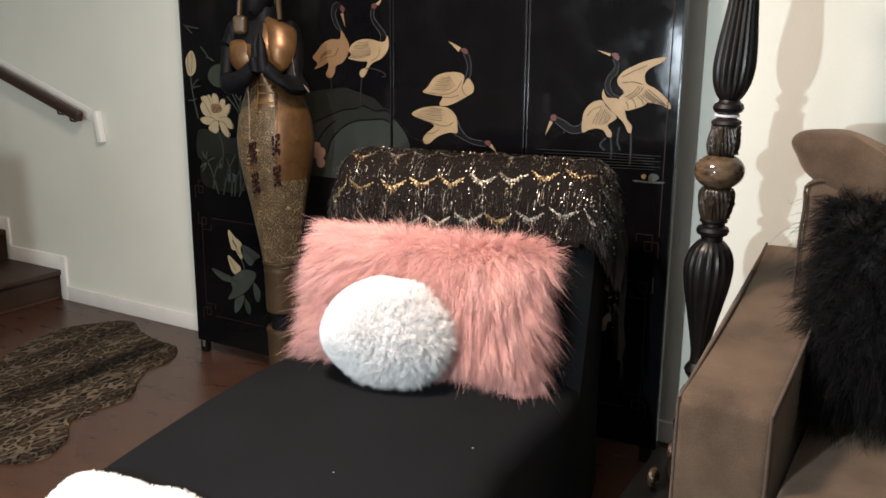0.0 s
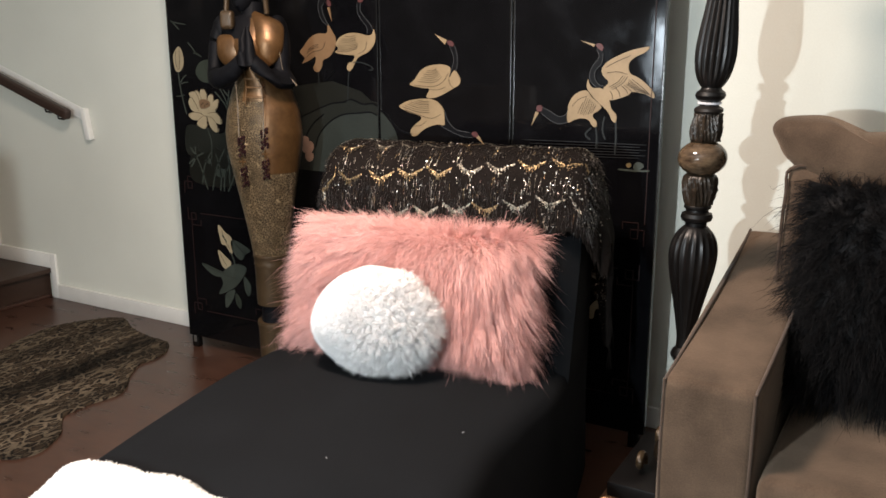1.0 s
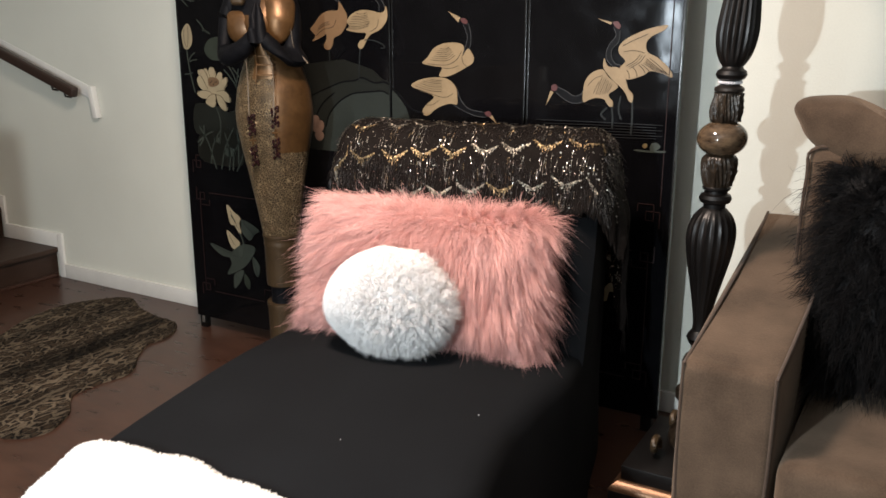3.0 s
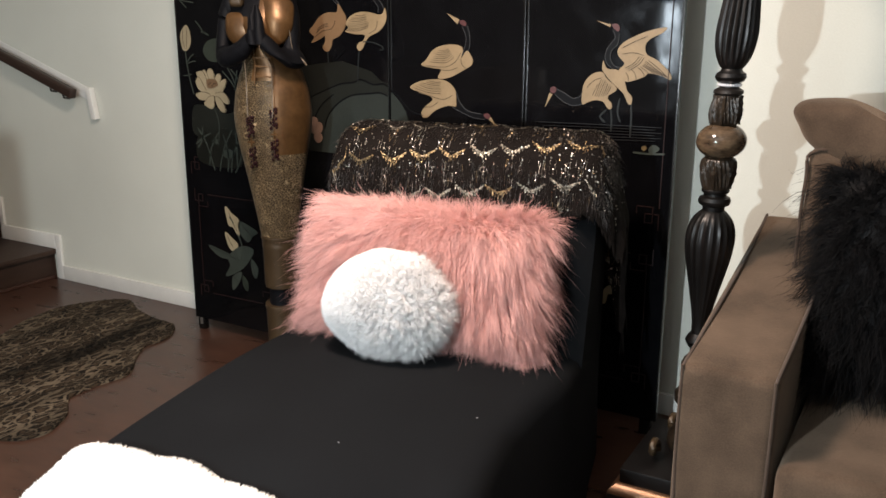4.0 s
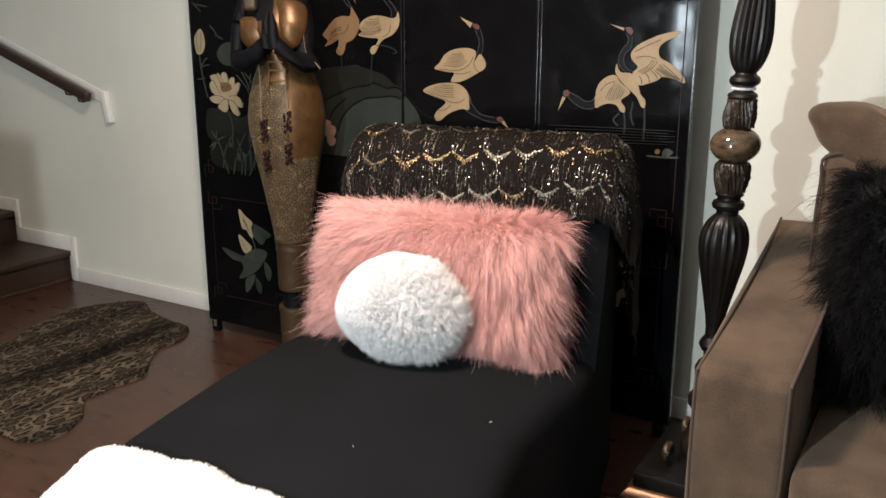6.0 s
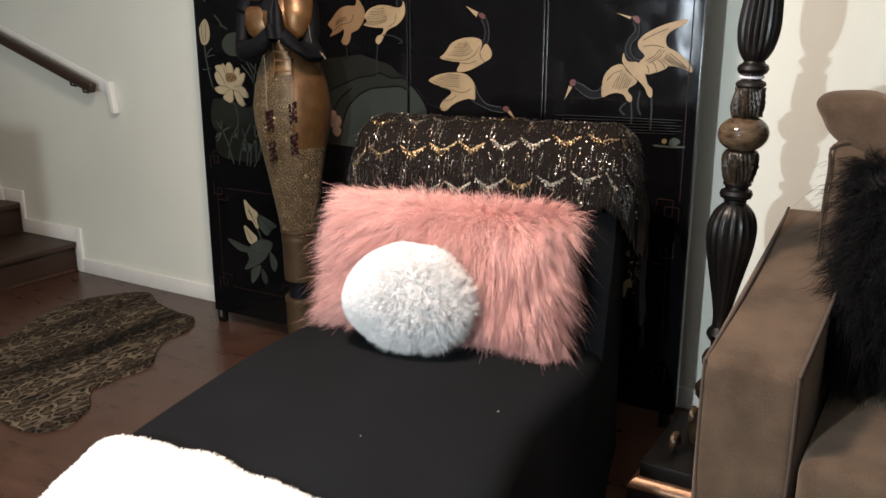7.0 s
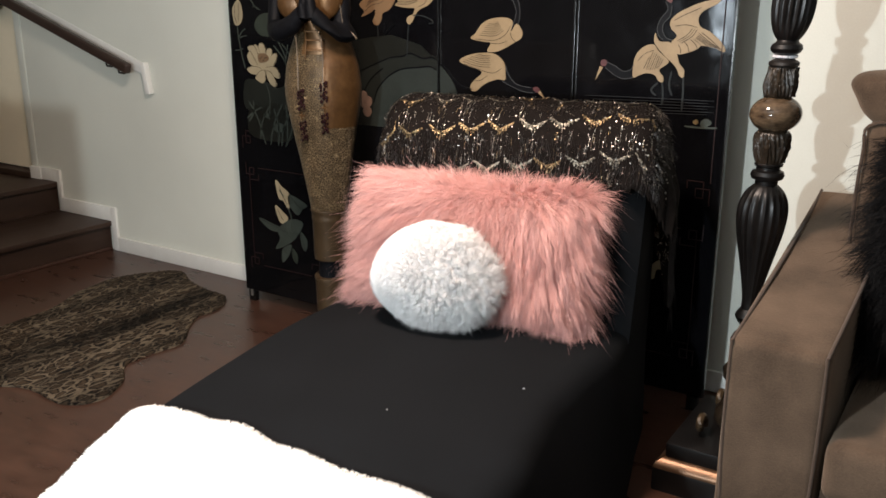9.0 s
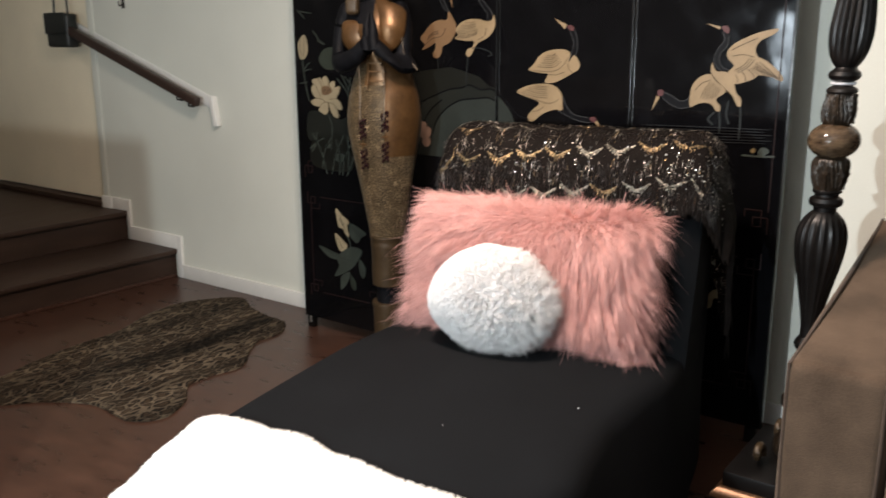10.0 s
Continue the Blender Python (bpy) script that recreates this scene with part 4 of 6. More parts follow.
    stroke("water_line", [[(1.72 + 0.03 * (i % 3), 1.080 - 0.011 * i), (1.92, 1.084 - 0.010 * i), (2.17 - 0.02 * (i % 2), 1.087 - 0.009 * i)] for i in range(6)], 0.0022, WATERLINE, p4, 0.0004, o)
    stroke("crane_leg", [[(1.994, 1.139), (1.999, 1.101), (1.998, 1.064)], [(2.063, 1.160), (2.066, 1.105), (2.065, 1.048)], [(1.979, 1.136), (1.958, 1.112), (1.976, 1.093)], [(2.023, 1.175), (2.018, 1.129), (2.029, 1.097)]], 0.006, LEGM, p4, 0.0006, o)
    one_crane(p4, o, [(1.892, 1.150), (1.891, 1.197), (1.901, 1.228), (1.924, 1.251), (1.956, 1.259), (1.976, 1.237), (2.010, 1.209), (2.003, 1.195), (1.984, 1.182), (1.983, 1.170), (1.996, 1.156), (1.996, 1.139), (1.982, 1.141), (1.966, 1.161), (1.938, 1.165), (1.915, 1.158)],
              ([(1.957, 1.237), (1.947, 1.208), (1.937, 1.177)], [(1.970, 1.231), (1.960, 1.204), (1.949, 1.175)], [(1.979, 1.223), (1.973, 1.201), (1.964, 1.178)], [(1.991, 1.212), (1.985, 1.198), (1.976, 1.183)], [(1.906, 1.204), (1.930, 1.229), (1.960, 1.240)], [(1.946, 1.220), (1.936, 1.199), (1.928, 1.179)]),
              [(1.794, 1.197), (1.827, 1.184), (1.857, 1.168), (1.883, 1.175), (1.893, 1.193), (1.893, 1.150), (1.858, 1.143), (1.826, 1.154), (1.791, 1.179)],
              ([(1.797, 1.196), (1.827, 1.184), (1.857, 1.168), (1.883, 1.175), (1.893, 1.195)], [(1.791, 1.178), (1.826, 1.154), (1.858, 1.143), (1.892, 1.149)]),
              [(1.772, 1.200), (1.787, 1.207), (1.799, 1.199), (1.795, 1.181), (1.775, 1.180)], [(1.756, 1.131), (1.771, 1.182), (1.783, 1.177)])
    flat("crane_wing", [(2.015, 1.268), (2.032, 1.288), (2.012, 1.310), (2.007, 1.330), (2.023, 1.353), (2.057, 1.373), (2.104, 1.392), (2.162, 1.404), (2.154, 1.388), (2.115, 1.368), (2.099, 1.347), (2.105, 1.319), (2.137, 1.303), (2.169, 1.278), (2.188, 1.255), (2.187, 1.241), (2.162, 1.252), (2.140, 1.256), (2.114, 1.259), (2.101, 1.248), (2.071, 1.236), (2.040, 1.230), (2.025, 1.251)], IVORY, p4, 0.0002, 4, True, o)
    one_crane(p4, o, [(1.960, 1.296), (1.957, 1.270), (1.970, 1.249), (1.995, 1.224), (2.019, 1.205), (2.037, 1.187), (2.051, 1.161), (2.063, 1.157), (2.064, 1.181), (2.048, 1.199), (2.040, 1.221), (2.030, 1.248), (2.010, 1.267), (1.978, 1.269), (1.967, 1.280)],
              ([(2.025, 1.318), (2.061, 1.323), (2.097, 1.315)], [(2.182, 1.247), (2.139, 1.272), (2.102, 1.299)], [(2.162, 1.253), (2.126, 1.272), (2.098, 1.290)], [(2.138, 1.256), (2.115, 1.271), (2.093, 1.283)], [(2.102, 1.250), (2.092, 1.266), (2.077, 1.278)], [(2.075, 1.238), (2.070, 1.257), (2.058, 1.270)], [(2.049, 1.232), (2.047, 1.247), (2.039, 1.260)], [(2.035, 1.273), (2.063, 1.289), (2.082, 1.312)], [(2.047, 1.265), (2.081, 1.286), (2.097, 1.309)], [(2.020, 1.336), (2.054, 1.354), (2.105, 1.376)], [(2.175, 1.251), (2.143, 1.278), (2.111, 1.301)]),
              [(1.985, 1.397), (1.996, 1.369), (1.974, 1.339), (1.965, 1.309), (1.973, 1.286), (1.992, 1.269), (2.016, 1.274), (1.998, 1.280), (1.984, 1.301), (1.986, 1.327), (2.006, 1.350), (2.010, 1.386)],
              ([(1.987, 1.394), (1.996, 1.369), (1.974, 1.339), (1.965, 1.309), (1.973, 1.286), (1.989, 1.273)], [(2.009, 1.384), (2.006, 1.350), (1.986, 1.327), (1.984, 1.301), (1.998, 1.280), (2.016, 1.275)]),
              [(1.980, 1.414), (2.001, 1.416), (2.013, 1.401), (2.007, 1.386), (1.987, 1.399)], [(1.930, 1.423), (1.977, 1.403), (1.980, 1.411)], lift=0.0007)
    flat("lotus_leaf", [(2.131, 1.016), (2.141, 1.028), (2.157, 1.027), (2.167, 1.016), (2.150, 1.002), (2.134, 1.003)], GREYLEAF, p4, 0.0, 4, True, o)
    stroke("stem", [[(2.078, 1.000), (2.133, 0.999), (2.187, 1.002)]], 0.006, GREYLEAF, p4, 0.0004, o)
    flat("lotus_bud", [(2.106, 1.016), (2.115, 1.025), (2.124, 1.018), (2.116, 1.008)], BRASS, p4, 0.002, 4, True, o, "gilt bud")
    flat("calla_lily", [(1.985, 0.47), (2.015, 0.525), (2.06, 0.53), (2.045, 0.50), (2.02, 0.495), (2.01, 0.46)], CREAM, p4, 0.0, 4, True, o)
    return screen


build_screen()


# ---- gilded statue beside the chaise ----
def build_statue():
    bm = bmesh.new()

    def ring_solid(rows, seg=36, mat_at=None, cx=0.0, cy=0.0):
        rings = []
        for hw, hd, z, dx, dy in rows:
            rings.append([bm.verts.new((cx + dx + hw * math.cos(2 * math.pi * k / seg), cy + dy + hd * math.sin(2 * math.pi * k / seg), z)) for k in range(seg)])
        for a, b in zip(rings, rings[1:]):
            for k in range(seg):
                f = bm.faces.new((a[k], a[(k + 1) % seg], b[(k + 1) % seg], b[k]))
                f.material_index = mat_at(f) if callable(mat_at) else (mat_at or 0)
        for cap in (rings[0][::-1], rings[-1]):
            f = bm.faces.new(cap)
            f.material_index = 0 if callable(mat_at) else (mat_at or 0)

    def absorb(other, index):
        me = bpy.data.meshes.new("tmp")
        other.to_mesh(me)
        other.free()
        have = len(bm.faces)
        bm.from_mesh(me)
        bpy.data.meshes.remove(me)
        bm.faces.ensure_lookup_table()
        for f in bm.faces[have:]:
            f.material_index = index

    # 0 patina, 1 smooth gilt, 2 relief brass, 3 garnet
    # pedestal and lower bands take the darker bronze, their shade put into colour
    ring_solid([(0.10, 0.10, 0.0, 0, 0), (0.105, 0.105, 0.02, 0, 0), (0.10, 0.10, 0.05, 0, 0), (0.098, 0.098, 0.32, 0, 0), (0.102, 0.102, 0.335, 0, 0), (0.10, 0.10, 0.345, 0, 0)], mat_at=4)
    ring_solid([(0.075, 0.075, 0.34, 0, 0), (0.072, 0.072, 0.40, 0, 0), (0.078, 0.078, 0.43, 0, 0)], mat_at=0)
    ring_solid([(0.095, 0.085, 0.415, 0, 0), (0.097, 0.087, 0.43, 0, 0), (0.095, 0.085, 0.57, 0, 0), (0.099, 0.088, 0.577, 0, 0), (0.096, 0.086, 0.584, 0, 0), (0.098, 0.088, 0.605, 0, 0), (0.102, 0.091, 0.61, 0, 0), (0.100, 0.09, 0.615, 0, 0)], mat_at=4)
    rows = []
    for hw, z in ((0.100, 0.612), (0.112, 0.68), (0.128, 0.76), (0.146, 0.85), (0.163, 0.94), (0.176, 1.02), (0.180, 1.09), (0.170, 1.16), (0.150, 1.22), (0.130, 1.265), (0.120, 1.29)):
        rows.append((hw, hw * 0.72, z, 0, 0))
    fine = []
    for a, b in zip(rows, rows[1:]):
        for s in range(4):
            t = s / 4
            fine.append(tuple(x + (y - x) * t for x, y in zip(a, b)))
    fine.append(rows[-1])

    def skirt_mat(f):
        c = f.calc_center_median()
        smooth_side = c.x > 0.045 and c.z > 0.93
        sash_top = c.z > 1.20 and abs(c.x - 0.008) < 0.06
        return 1 if smooth_side or sash_top else 2
    ring_solid(fine, 48, skirt_mat)
    # the front of the sash rises to a point between the hands
    for v in bm.verts:
        if v.co.z > 1.2 and v.co.y < 0:
            lift = (v.co.z - 1.2) / 0.09 * max(0.0, 1 - abs(v.co.x - 0.022) / 0.10)
            v.co.z += 0.042 * lift
            v.co.y -= 0.022 * lift
    # embossed bars across the middle of the sash
    for z, y in ((1.288, -0.118), (1.258, -0.121), (1.222, -0.123)):
        absorb(box(-0.034, 0.048, y - 0.006, y + 0.02, z - 0.003, z + 0.003, 0.002, 2), 1)
    for x in (-0.043, 0.043):
        absorb(tube([(0.008 + x * 0.45, -0.112, 1.318), (0.008 + x * 0.9, -0.122, 1.262), (0.008 + x, -0.127, 1.19)], 0.0028, 6), 1)
    # torso with gilt breastplates
    def torso_mat(f):
        c = f.calc_center_median()
        front = c.y < 0.02
        broad = 0.025 < c.x and 1.345 < c.z < 1.512 and c.z < 1.60 - 0.7 * c.x
        slim = -0.15 < c.x < -0.03 and 1.345 < c.z < 1.425
        return 1 if front and (broad or slim) else 0
    torso = []
    for hw, hd, z in ((0.098, 0.062, 1.272), (0.102, 0.066, 1.30), (0.122, 0.090, 1.335), (0.150, 0.118, 1.37), (0.168, 0.122, 1.40), (0.182, 0.112, 1.43), (0.190, 0.098, 1.46), (0.180, 0.082, 1.485), (0.13, 0.068, 1.503), (0.066, 0.058, 1.515), (0.056, 0.055, 1.56)):
        torso.append((hw, hd, z, 0, 0))
    ring_solid(torso, 56, torso_mat)
    for sx, rx, rz, z in ((1, 0.104, 0.094, 1.420), (-1, 0.086, 0.060, 1.385)):
        b = bmesh.new()
        bmesh.ops.create_uvsphere(b, u_segments=32, v_segments=20, radius=1)
        for v in b.verts:
            q = v.co.copy()
            r0 = math.sqrt(max(1e-6, 1 - q.z * q.z))
            # square across the shoulder, rounding off below
            full = (1 - min(1.0, abs(q.z)) ** 5) ** 0.2 if q.z > 0 else r0 * (1 - 0.12 * q.z * q.z)
            across = q.x / r0 * full if r0 > 0.02 else 0.0
            slope = -0.026 * sx * across * max(0.0, q.z) if sx > 0 else 0.0
            v.co = Vector((sx * 0.092 + across * rx, -0.084 + q.y * 0.030 + 0.030 * max(0.0, q.z) * (sx > 0) + 0.022 * across * across * (sx > 0), z + q.z * rz + slope))
        absorb(b, 1)
    # arms folded to pressed palms
    for sx in (-1, 1):
        inward = 0.042 if sx > 0 else 0.0
        pts = curve_points([(sx * 0.182 - inward, 0.0, 1.468), (sx * 0.206 - inward, -0.012, 1.42), (sx * 0.212 - inward, -0.03, 1.35), (sx * 0.200 - inward, -0.062, 1.295), (sx * 0.150 - inward / 2, -0.115, 1.290), (0.025 + sx * 0.090, -0.155, 1.315), (0.035 + sx * 0.035, -0.176, 1.350)], 6, False)
        ball = bmesh.new()
        bmesh.ops.create_uvsphere(ball, u_segments=18, v_segments=12, radius=0.053)
        for v in ball.verts:
            v.co += Vector((sx * 0.180 - inward, 0.0, 1.462))
        absorb(ball, 0)
        n = len(pts) - 1
        absorb(tube(pts, [0.050 - 0.010 * min(1.0, 2 * i / n) - 0.010 * max(0.0, 2 * i / n - 1) for i in range(n + 1)], 14), 0)
        absorb(tube([(0.035 + sx * 0.024, -0.176, 1.335), (0.034 + sx * 0.020, -0.172, 1.38), (0.030 + sx * 0.016, -0.16, 1.425), (0.024 + sx * 0.008, -0.15, 1.470)], [0.030, 0.028, 0.020, 0.006], 12), 0)
    # chin, face and tall headdress with side pendants
    ring_solid([(0.022, 0.03, 1.528, -0.040, -0.03), (0.055, 0.062, 1.545, -0.038, -0.022), (0.076, 0.082, 1.585, -0.032, -0.012), (0.084, 0.092, 1.64, -0.022, 0), (0.080, 0.088, 1.70, -0.016, 0)], 28, 0)
    ring_solid([(0.092, 0.100, 1.675, -0.018, 0), (0.095, 0.104, 1.71, -0.016, 0), (0.076, 0.084, 1.75, -0.014, 0), (0.052, 0.058, 1.80, -0.01, 0), (0.02, 0.02, 1.88, 0, 0)], 28, 1)
    for sx in (-1, 1):
        absorb(tube([(sx * 0.092 - 0.022, -0.03, 1.68), (sx * 0.106 - 0.016, -0.045, 1.60), (sx * 0.116 - 0.010, -0.060, 1.515)], [0.012, 0.016, 0.013], 10), 4)
    absorb(box(-0.138, -0.062, -0.122, -0.080, 1.462, 1.528, 0.020, 4), 4)
    # a fine chain hangs from the far arm to a small pale tassel
    absorb(tube(curve_points([(0.170, -0.075, 1.44), (0.182, -0.078, 1.36), (0.192, -0.08, 1.285)], 4, False), 0.002, 5), 5)
    absorb(lathe([(0.002, 1.262), (0.005, 1.267), (0.004, 1.284), (0.001, 1.288)], 10, lambda z: (0.192, -0.08)), 5)
    # bead strings with dark clusters
    for sx, top in ((-0.058, 1.345), (0.045, 1.365)):
        drop = [(0.028 + 0.8 * sx, -0.150, top), (sx * 1.1, -0.15, 1.30), (sx * 1.15, -0.142, 1.20), (sx * 1.1, -0.150, 1.08)]
        absorb(tube(curve_points(drop, 5, False), 0.0024, 5), 5)
        for k in range(10):
            z = (1.105 if sx > 0 else 1.075) - 0.0150 * k - (0.040 if k > 4 else 0.0)
            y = -0.72 * np.interp(z, [0.76, 0.85, 0.94, 1.02, 1.09], [0.128, 0.146, 0.163, 0.176, 0.18]) - 0.003
            for q in (-0.0125, 0.0, 0.0125):
                s = bmesh.new()
                bmesh.ops.create_icosphere(s, subdivisions=1, radius=0.0070 + 0.0012 * math.sin(k * 2.3 + q * 90))
                for v in s.verts:
                    v.co += Vector((sx * 1.05 + q, y, z + 0.006 * math.sin(k * 5 + q * 200)))
                absorb(s, 3)
        z = (1.105 if sx > 0 else 1.075) - 0.088
        for ends in (((-0.016, 0), (0.016, 0)), ((0, -0.016), (0, 0.016))):
            absorb(tube([(sx * 1.05 + a, -0.131, z + b) for a, b in ends], 0.003, 5), 1)
    # the upper body is slimmer than the hips and set a little to one side
    for v in bm.verts:
        up = min(1.0, max(0.0, (v.co.z - 1.27) / 0.05))
        v.co.x = v.co.x * (1 - 0.15 * up) - 0.030 * up
    for v in bm.verts:
        k = float(np.interp(v.co.z, [0.0, 0.62, 0.82, 1.05, 1.25, 1.40, 2.0], [0.64, 0.70, 0.74, 0.82, 0.80, 0.77, 0.80]))
        v.co.x *= k
        v.co.y *= 0.86
        v.co.x += 0.022 * max(0.0, 1 - v.co.z / 0.95)
    ob = part("statue", bm, [PATINA, GILT, SKIRT, GARNET, DIM_BRONZE, CORD])
    ob.matrix_basis = pose(-1.968, -0.5, 0, 0, 0.4, 22)
    tagged(ob, "standing statue in aged gilt and dark patina, palms together", "statue")


build_statue()


# ---- tall turned floor post with onyx ball ----
def acanthus(radius_at, z0, z1, angle, wide, lean):
    """One serrated leaf wrapped on a turned capital, its tip curling outwards."""
    nu, nv = 6, 14
    vs, fs = [], []
    for j in range(nv + 1):
        v = j / nv
        z = z0 + (z1 - z0) * v
        half = wide * (math.sin(math.pi * (0.12 + 0.86 * v)) ** 0.7) * (1 + 0.22 * math.sin(v * 26))
        cx, cy = lean(z)
        for i in range(nu + 1):
            u = -1 + 2 * i / nu
            rib = 0.0045 * (1 - abs(u)) + (0.003 if i == nu // 2 else 0.0) - 0.0025 * abs(math.sin(v * 13 + abs(u) * 3))
            r = radius_at(z) - 0.001 + rib + 0.008 * max(0.0, v - 0.7) ** 1.2
            a = angle + u * half / max(radius_at(z), 0.02)
            vs.append((cx + r * math.cos(a), cy + r * math.sin(a), z))
    for j in range(nv):
        for i in range(nu):
            k = j * (nu + 1) + i
            fs.append((k, k + 1, k + nu + 2, k + nu + 1))
    return vs, fs


def build_post():
    post = thing("turned_post", "tall fluted black wooden post with brown onyx ball", "post", pose(-0.385, -0.53, 0))

    def lean(z):
        return (float(np.interp(z, [0.0, 1.1, 1.8], [0.040, 0.072, 0.114])), 0.0)

    def turned(name, profile, material, label="", **kw):
        part(name, lathe(profile, kw.pop("seg", 44), lean, **kw), material, post, label)

    # stepped base
    part("base_plate", box(-0.120, 0.125, -0.25, 0.20, 0.0, 0.075, 0.008), EBONY, post)
    bm = bmesh.new()
    prev = None
    for inset, z in ((0.002, 0.074), (0.003, 0.080), (0.008, 0.088), (0.020, 0.098), (0.030, 0.104)):
        ring = [bm.verts.new(c) for c in ((-0.120 + inset, -0.25 + inset, z), (0.125 - inset, -0.25 + inset, z), (0.125 - inset, 0.20 - inset, z), (-0.120 + inset, 0.20 - inset, z))]
        if prev:
            for k in range(4):
                bm.faces.new((prev[k], prev[(k + 1) % 4], ring[(k + 1) % 4], ring[k]))
        prev = ring
    bm.faces.new(prev)
    part("base_moulding", bm, GOLDLEAF, post, "copper-gold moulded edge")
    part("base_top", box(-0.092, 0.098, -0.222, 0.172, 0.102, 0.150, 0.008), EBONY, post)
    for fx, fy in ((-0.020, -0.12), (0.085, -0.12), (-0.020, 0.08), (0.085, 0.08)):
        sp = []
        for k in range(22):
            a = -0.6 + k * 0.33
            r = 0.028 * (1 - k / 30)
            sp.append((fx + 0.15 * fx * k / 22, fy + r * math.cos(a), 0.185 + r * math.sin(a)))
        part("scroll_foot", tube(sp, [0.014 - 0.0003 * k for k in range(22)], 8), DIM_BRONZE, post, "dull gilded scroll foot")
    turned("stem", [(0.05, 0.15), (0.06, 0.17), (0.058, 0.20), (0.04, 0.225), (0.030, 0.26), (0.034, 0.29), (0.05, 0.31), (0.052, 0.335), (0.035, 0.36), (0.028, 0.39), (0.04, 0.41), (0.042, 0.43), (0.034, 0.45), (0.021, 0.462), (0.021, 0.48), (0.030, 0.49)], CARVED)
    turned("vase_collar", [(0.020, 0.488), (0.034, 0.497), (0.038, 0.507), (0.034, 0.518), (0.026, 0.53)], EBONY)
    lower = []
    for r, z in ((0.024, 0.527), (0.024, 0.56), (0.030, 0.60), (0.042, 0.66), (0.055, 0.72), (0.065, 0.77), (0.0695, 0.815), (0.066, 0.85), (0.055, 0.878), (0.040, 0.896), (0.032, 0.903)):
        lower.append((r, z))
    lower = [(v.x, v.y) for v in curve_points(lower, 4, False)]
    turned("fluted_vase", lower, EBONY, seg=160, flute=20, depth=0.085, fade=0.8)
    turned("ring", [(0.030, 0.90), (0.031, 0.915), (0.042, 0.921), (0.0455, 0.931), (0.042, 0.941), (0.032, 0.946), (0.032, 0.953), (0.038, 0.957), (0.039, 0.963), (0.034, 0.968)], EBONY)
    turned("carved_capital", [(v.x, v.y) for v in curve_points([(0.036, 0.964), (0.040, 0.98), (0.044, 1.01), (0.047, 1.035), (0.044, 1.05), (0.034, 1.058)], 5, False)], CARVED, "carved acanthus leaves", seg=96, leaf=8, depth=0.006)
    ball = lathe([(max(0.004, 0.0685 * math.cos(a)), 1.101 + 0.052 * math.sin(a)) for a in np.linspace(-1.5, 1.5, 25)], 48, lean)
    part("onyx_ball", ball, MARBLE, post, "polished brown onyx ball")
    turned("carved_capital", [(v.x, v.y) for v in curve_points([(0.030, 1.144), (0.038, 1.153), (0.0405, 1.175), (0.038, 1.20), (0.0345, 1.222), (0.0335, 1.23)], 5, False)], CARVED, "carved acanthus leaves", seg=96, leaf=8, depth=0.006)
    for prof, za, zb in (((0.036, 0.047, 0.036), 0.966, 1.054), ((0.038, 0.0405, 0.0345), 1.148, 1.228)):
        def radius_at(z, prof=prof, za=za, zb=zb):
            return float(np.interp(z, [za, (za + zb) / 2, zb], prof))
        for k in range(7):
            vs, fs = acanthus(radius_at, za, zb, 2 * math.pi * k / 7 + 0.3, 0.0145, lean)
            part_ob = raw("acanthus_leaf", vs, fs, CARVED, post, "carved bronzed leaf")
            part_ob.modifiers.new("thick", "SOLIDIFY").thickness = 0.002
    turned("bronze_collar", [(0.035, 1.228), (0.0405, 1.234), (0.0395, 1.241), (0.032, 1.246), (0.026, 1.249), (0.026, 1.264)], IRON)
    for k in range(26):
        a = 2 * math.pi * k / 26
        s = bmesh.new()
        bmesh.ops.create_icosphere(s, subdivisions=1, radius=0.0048)
        c = lean(1.256)
        for v in s.verts:
            v.co += Vector((c[0] + 0.0285 * math.cos(a), 0.0285 * math.sin(a), 1.256))
        part("crystal_bead", s, CRYSTAL, post, smooth=False)
    turned("ring", [(0.030, 1.262), (0.038, 1.268), (0.042, 1.277), (0.039, 1.287), (0.030, 1.293), (0.027, 1.30)], EBONY)
    upper = [(v.x, v.y) for v in curve_points([(0.027, 1.298), (0.035, 1.308), (0.044, 1.325), (0.0515, 1.35), (0.0555, 1.38), (0.0555, 1.41), (0.051, 1.46), (0.0435, 1.52), (0.036, 1.60), (0.032, 1.68), (0.032, 1.74), (0.040, 1.78)], 4, False)]
    turned("fluted_vase", upper, EBONY, seg=176, flute=22, depth=0.085)
    turned("finial", [(0.038, 1.778), (0.055, 1.79), (0.06, 1.805), (0.05, 1.82), (0.03, 1.84), (0.012, 1.87)], EBONY)


build_post()


# ---- chaise longue ----
CH = pose(-1.115, -0.57, 0, 0, 0, 8.7)


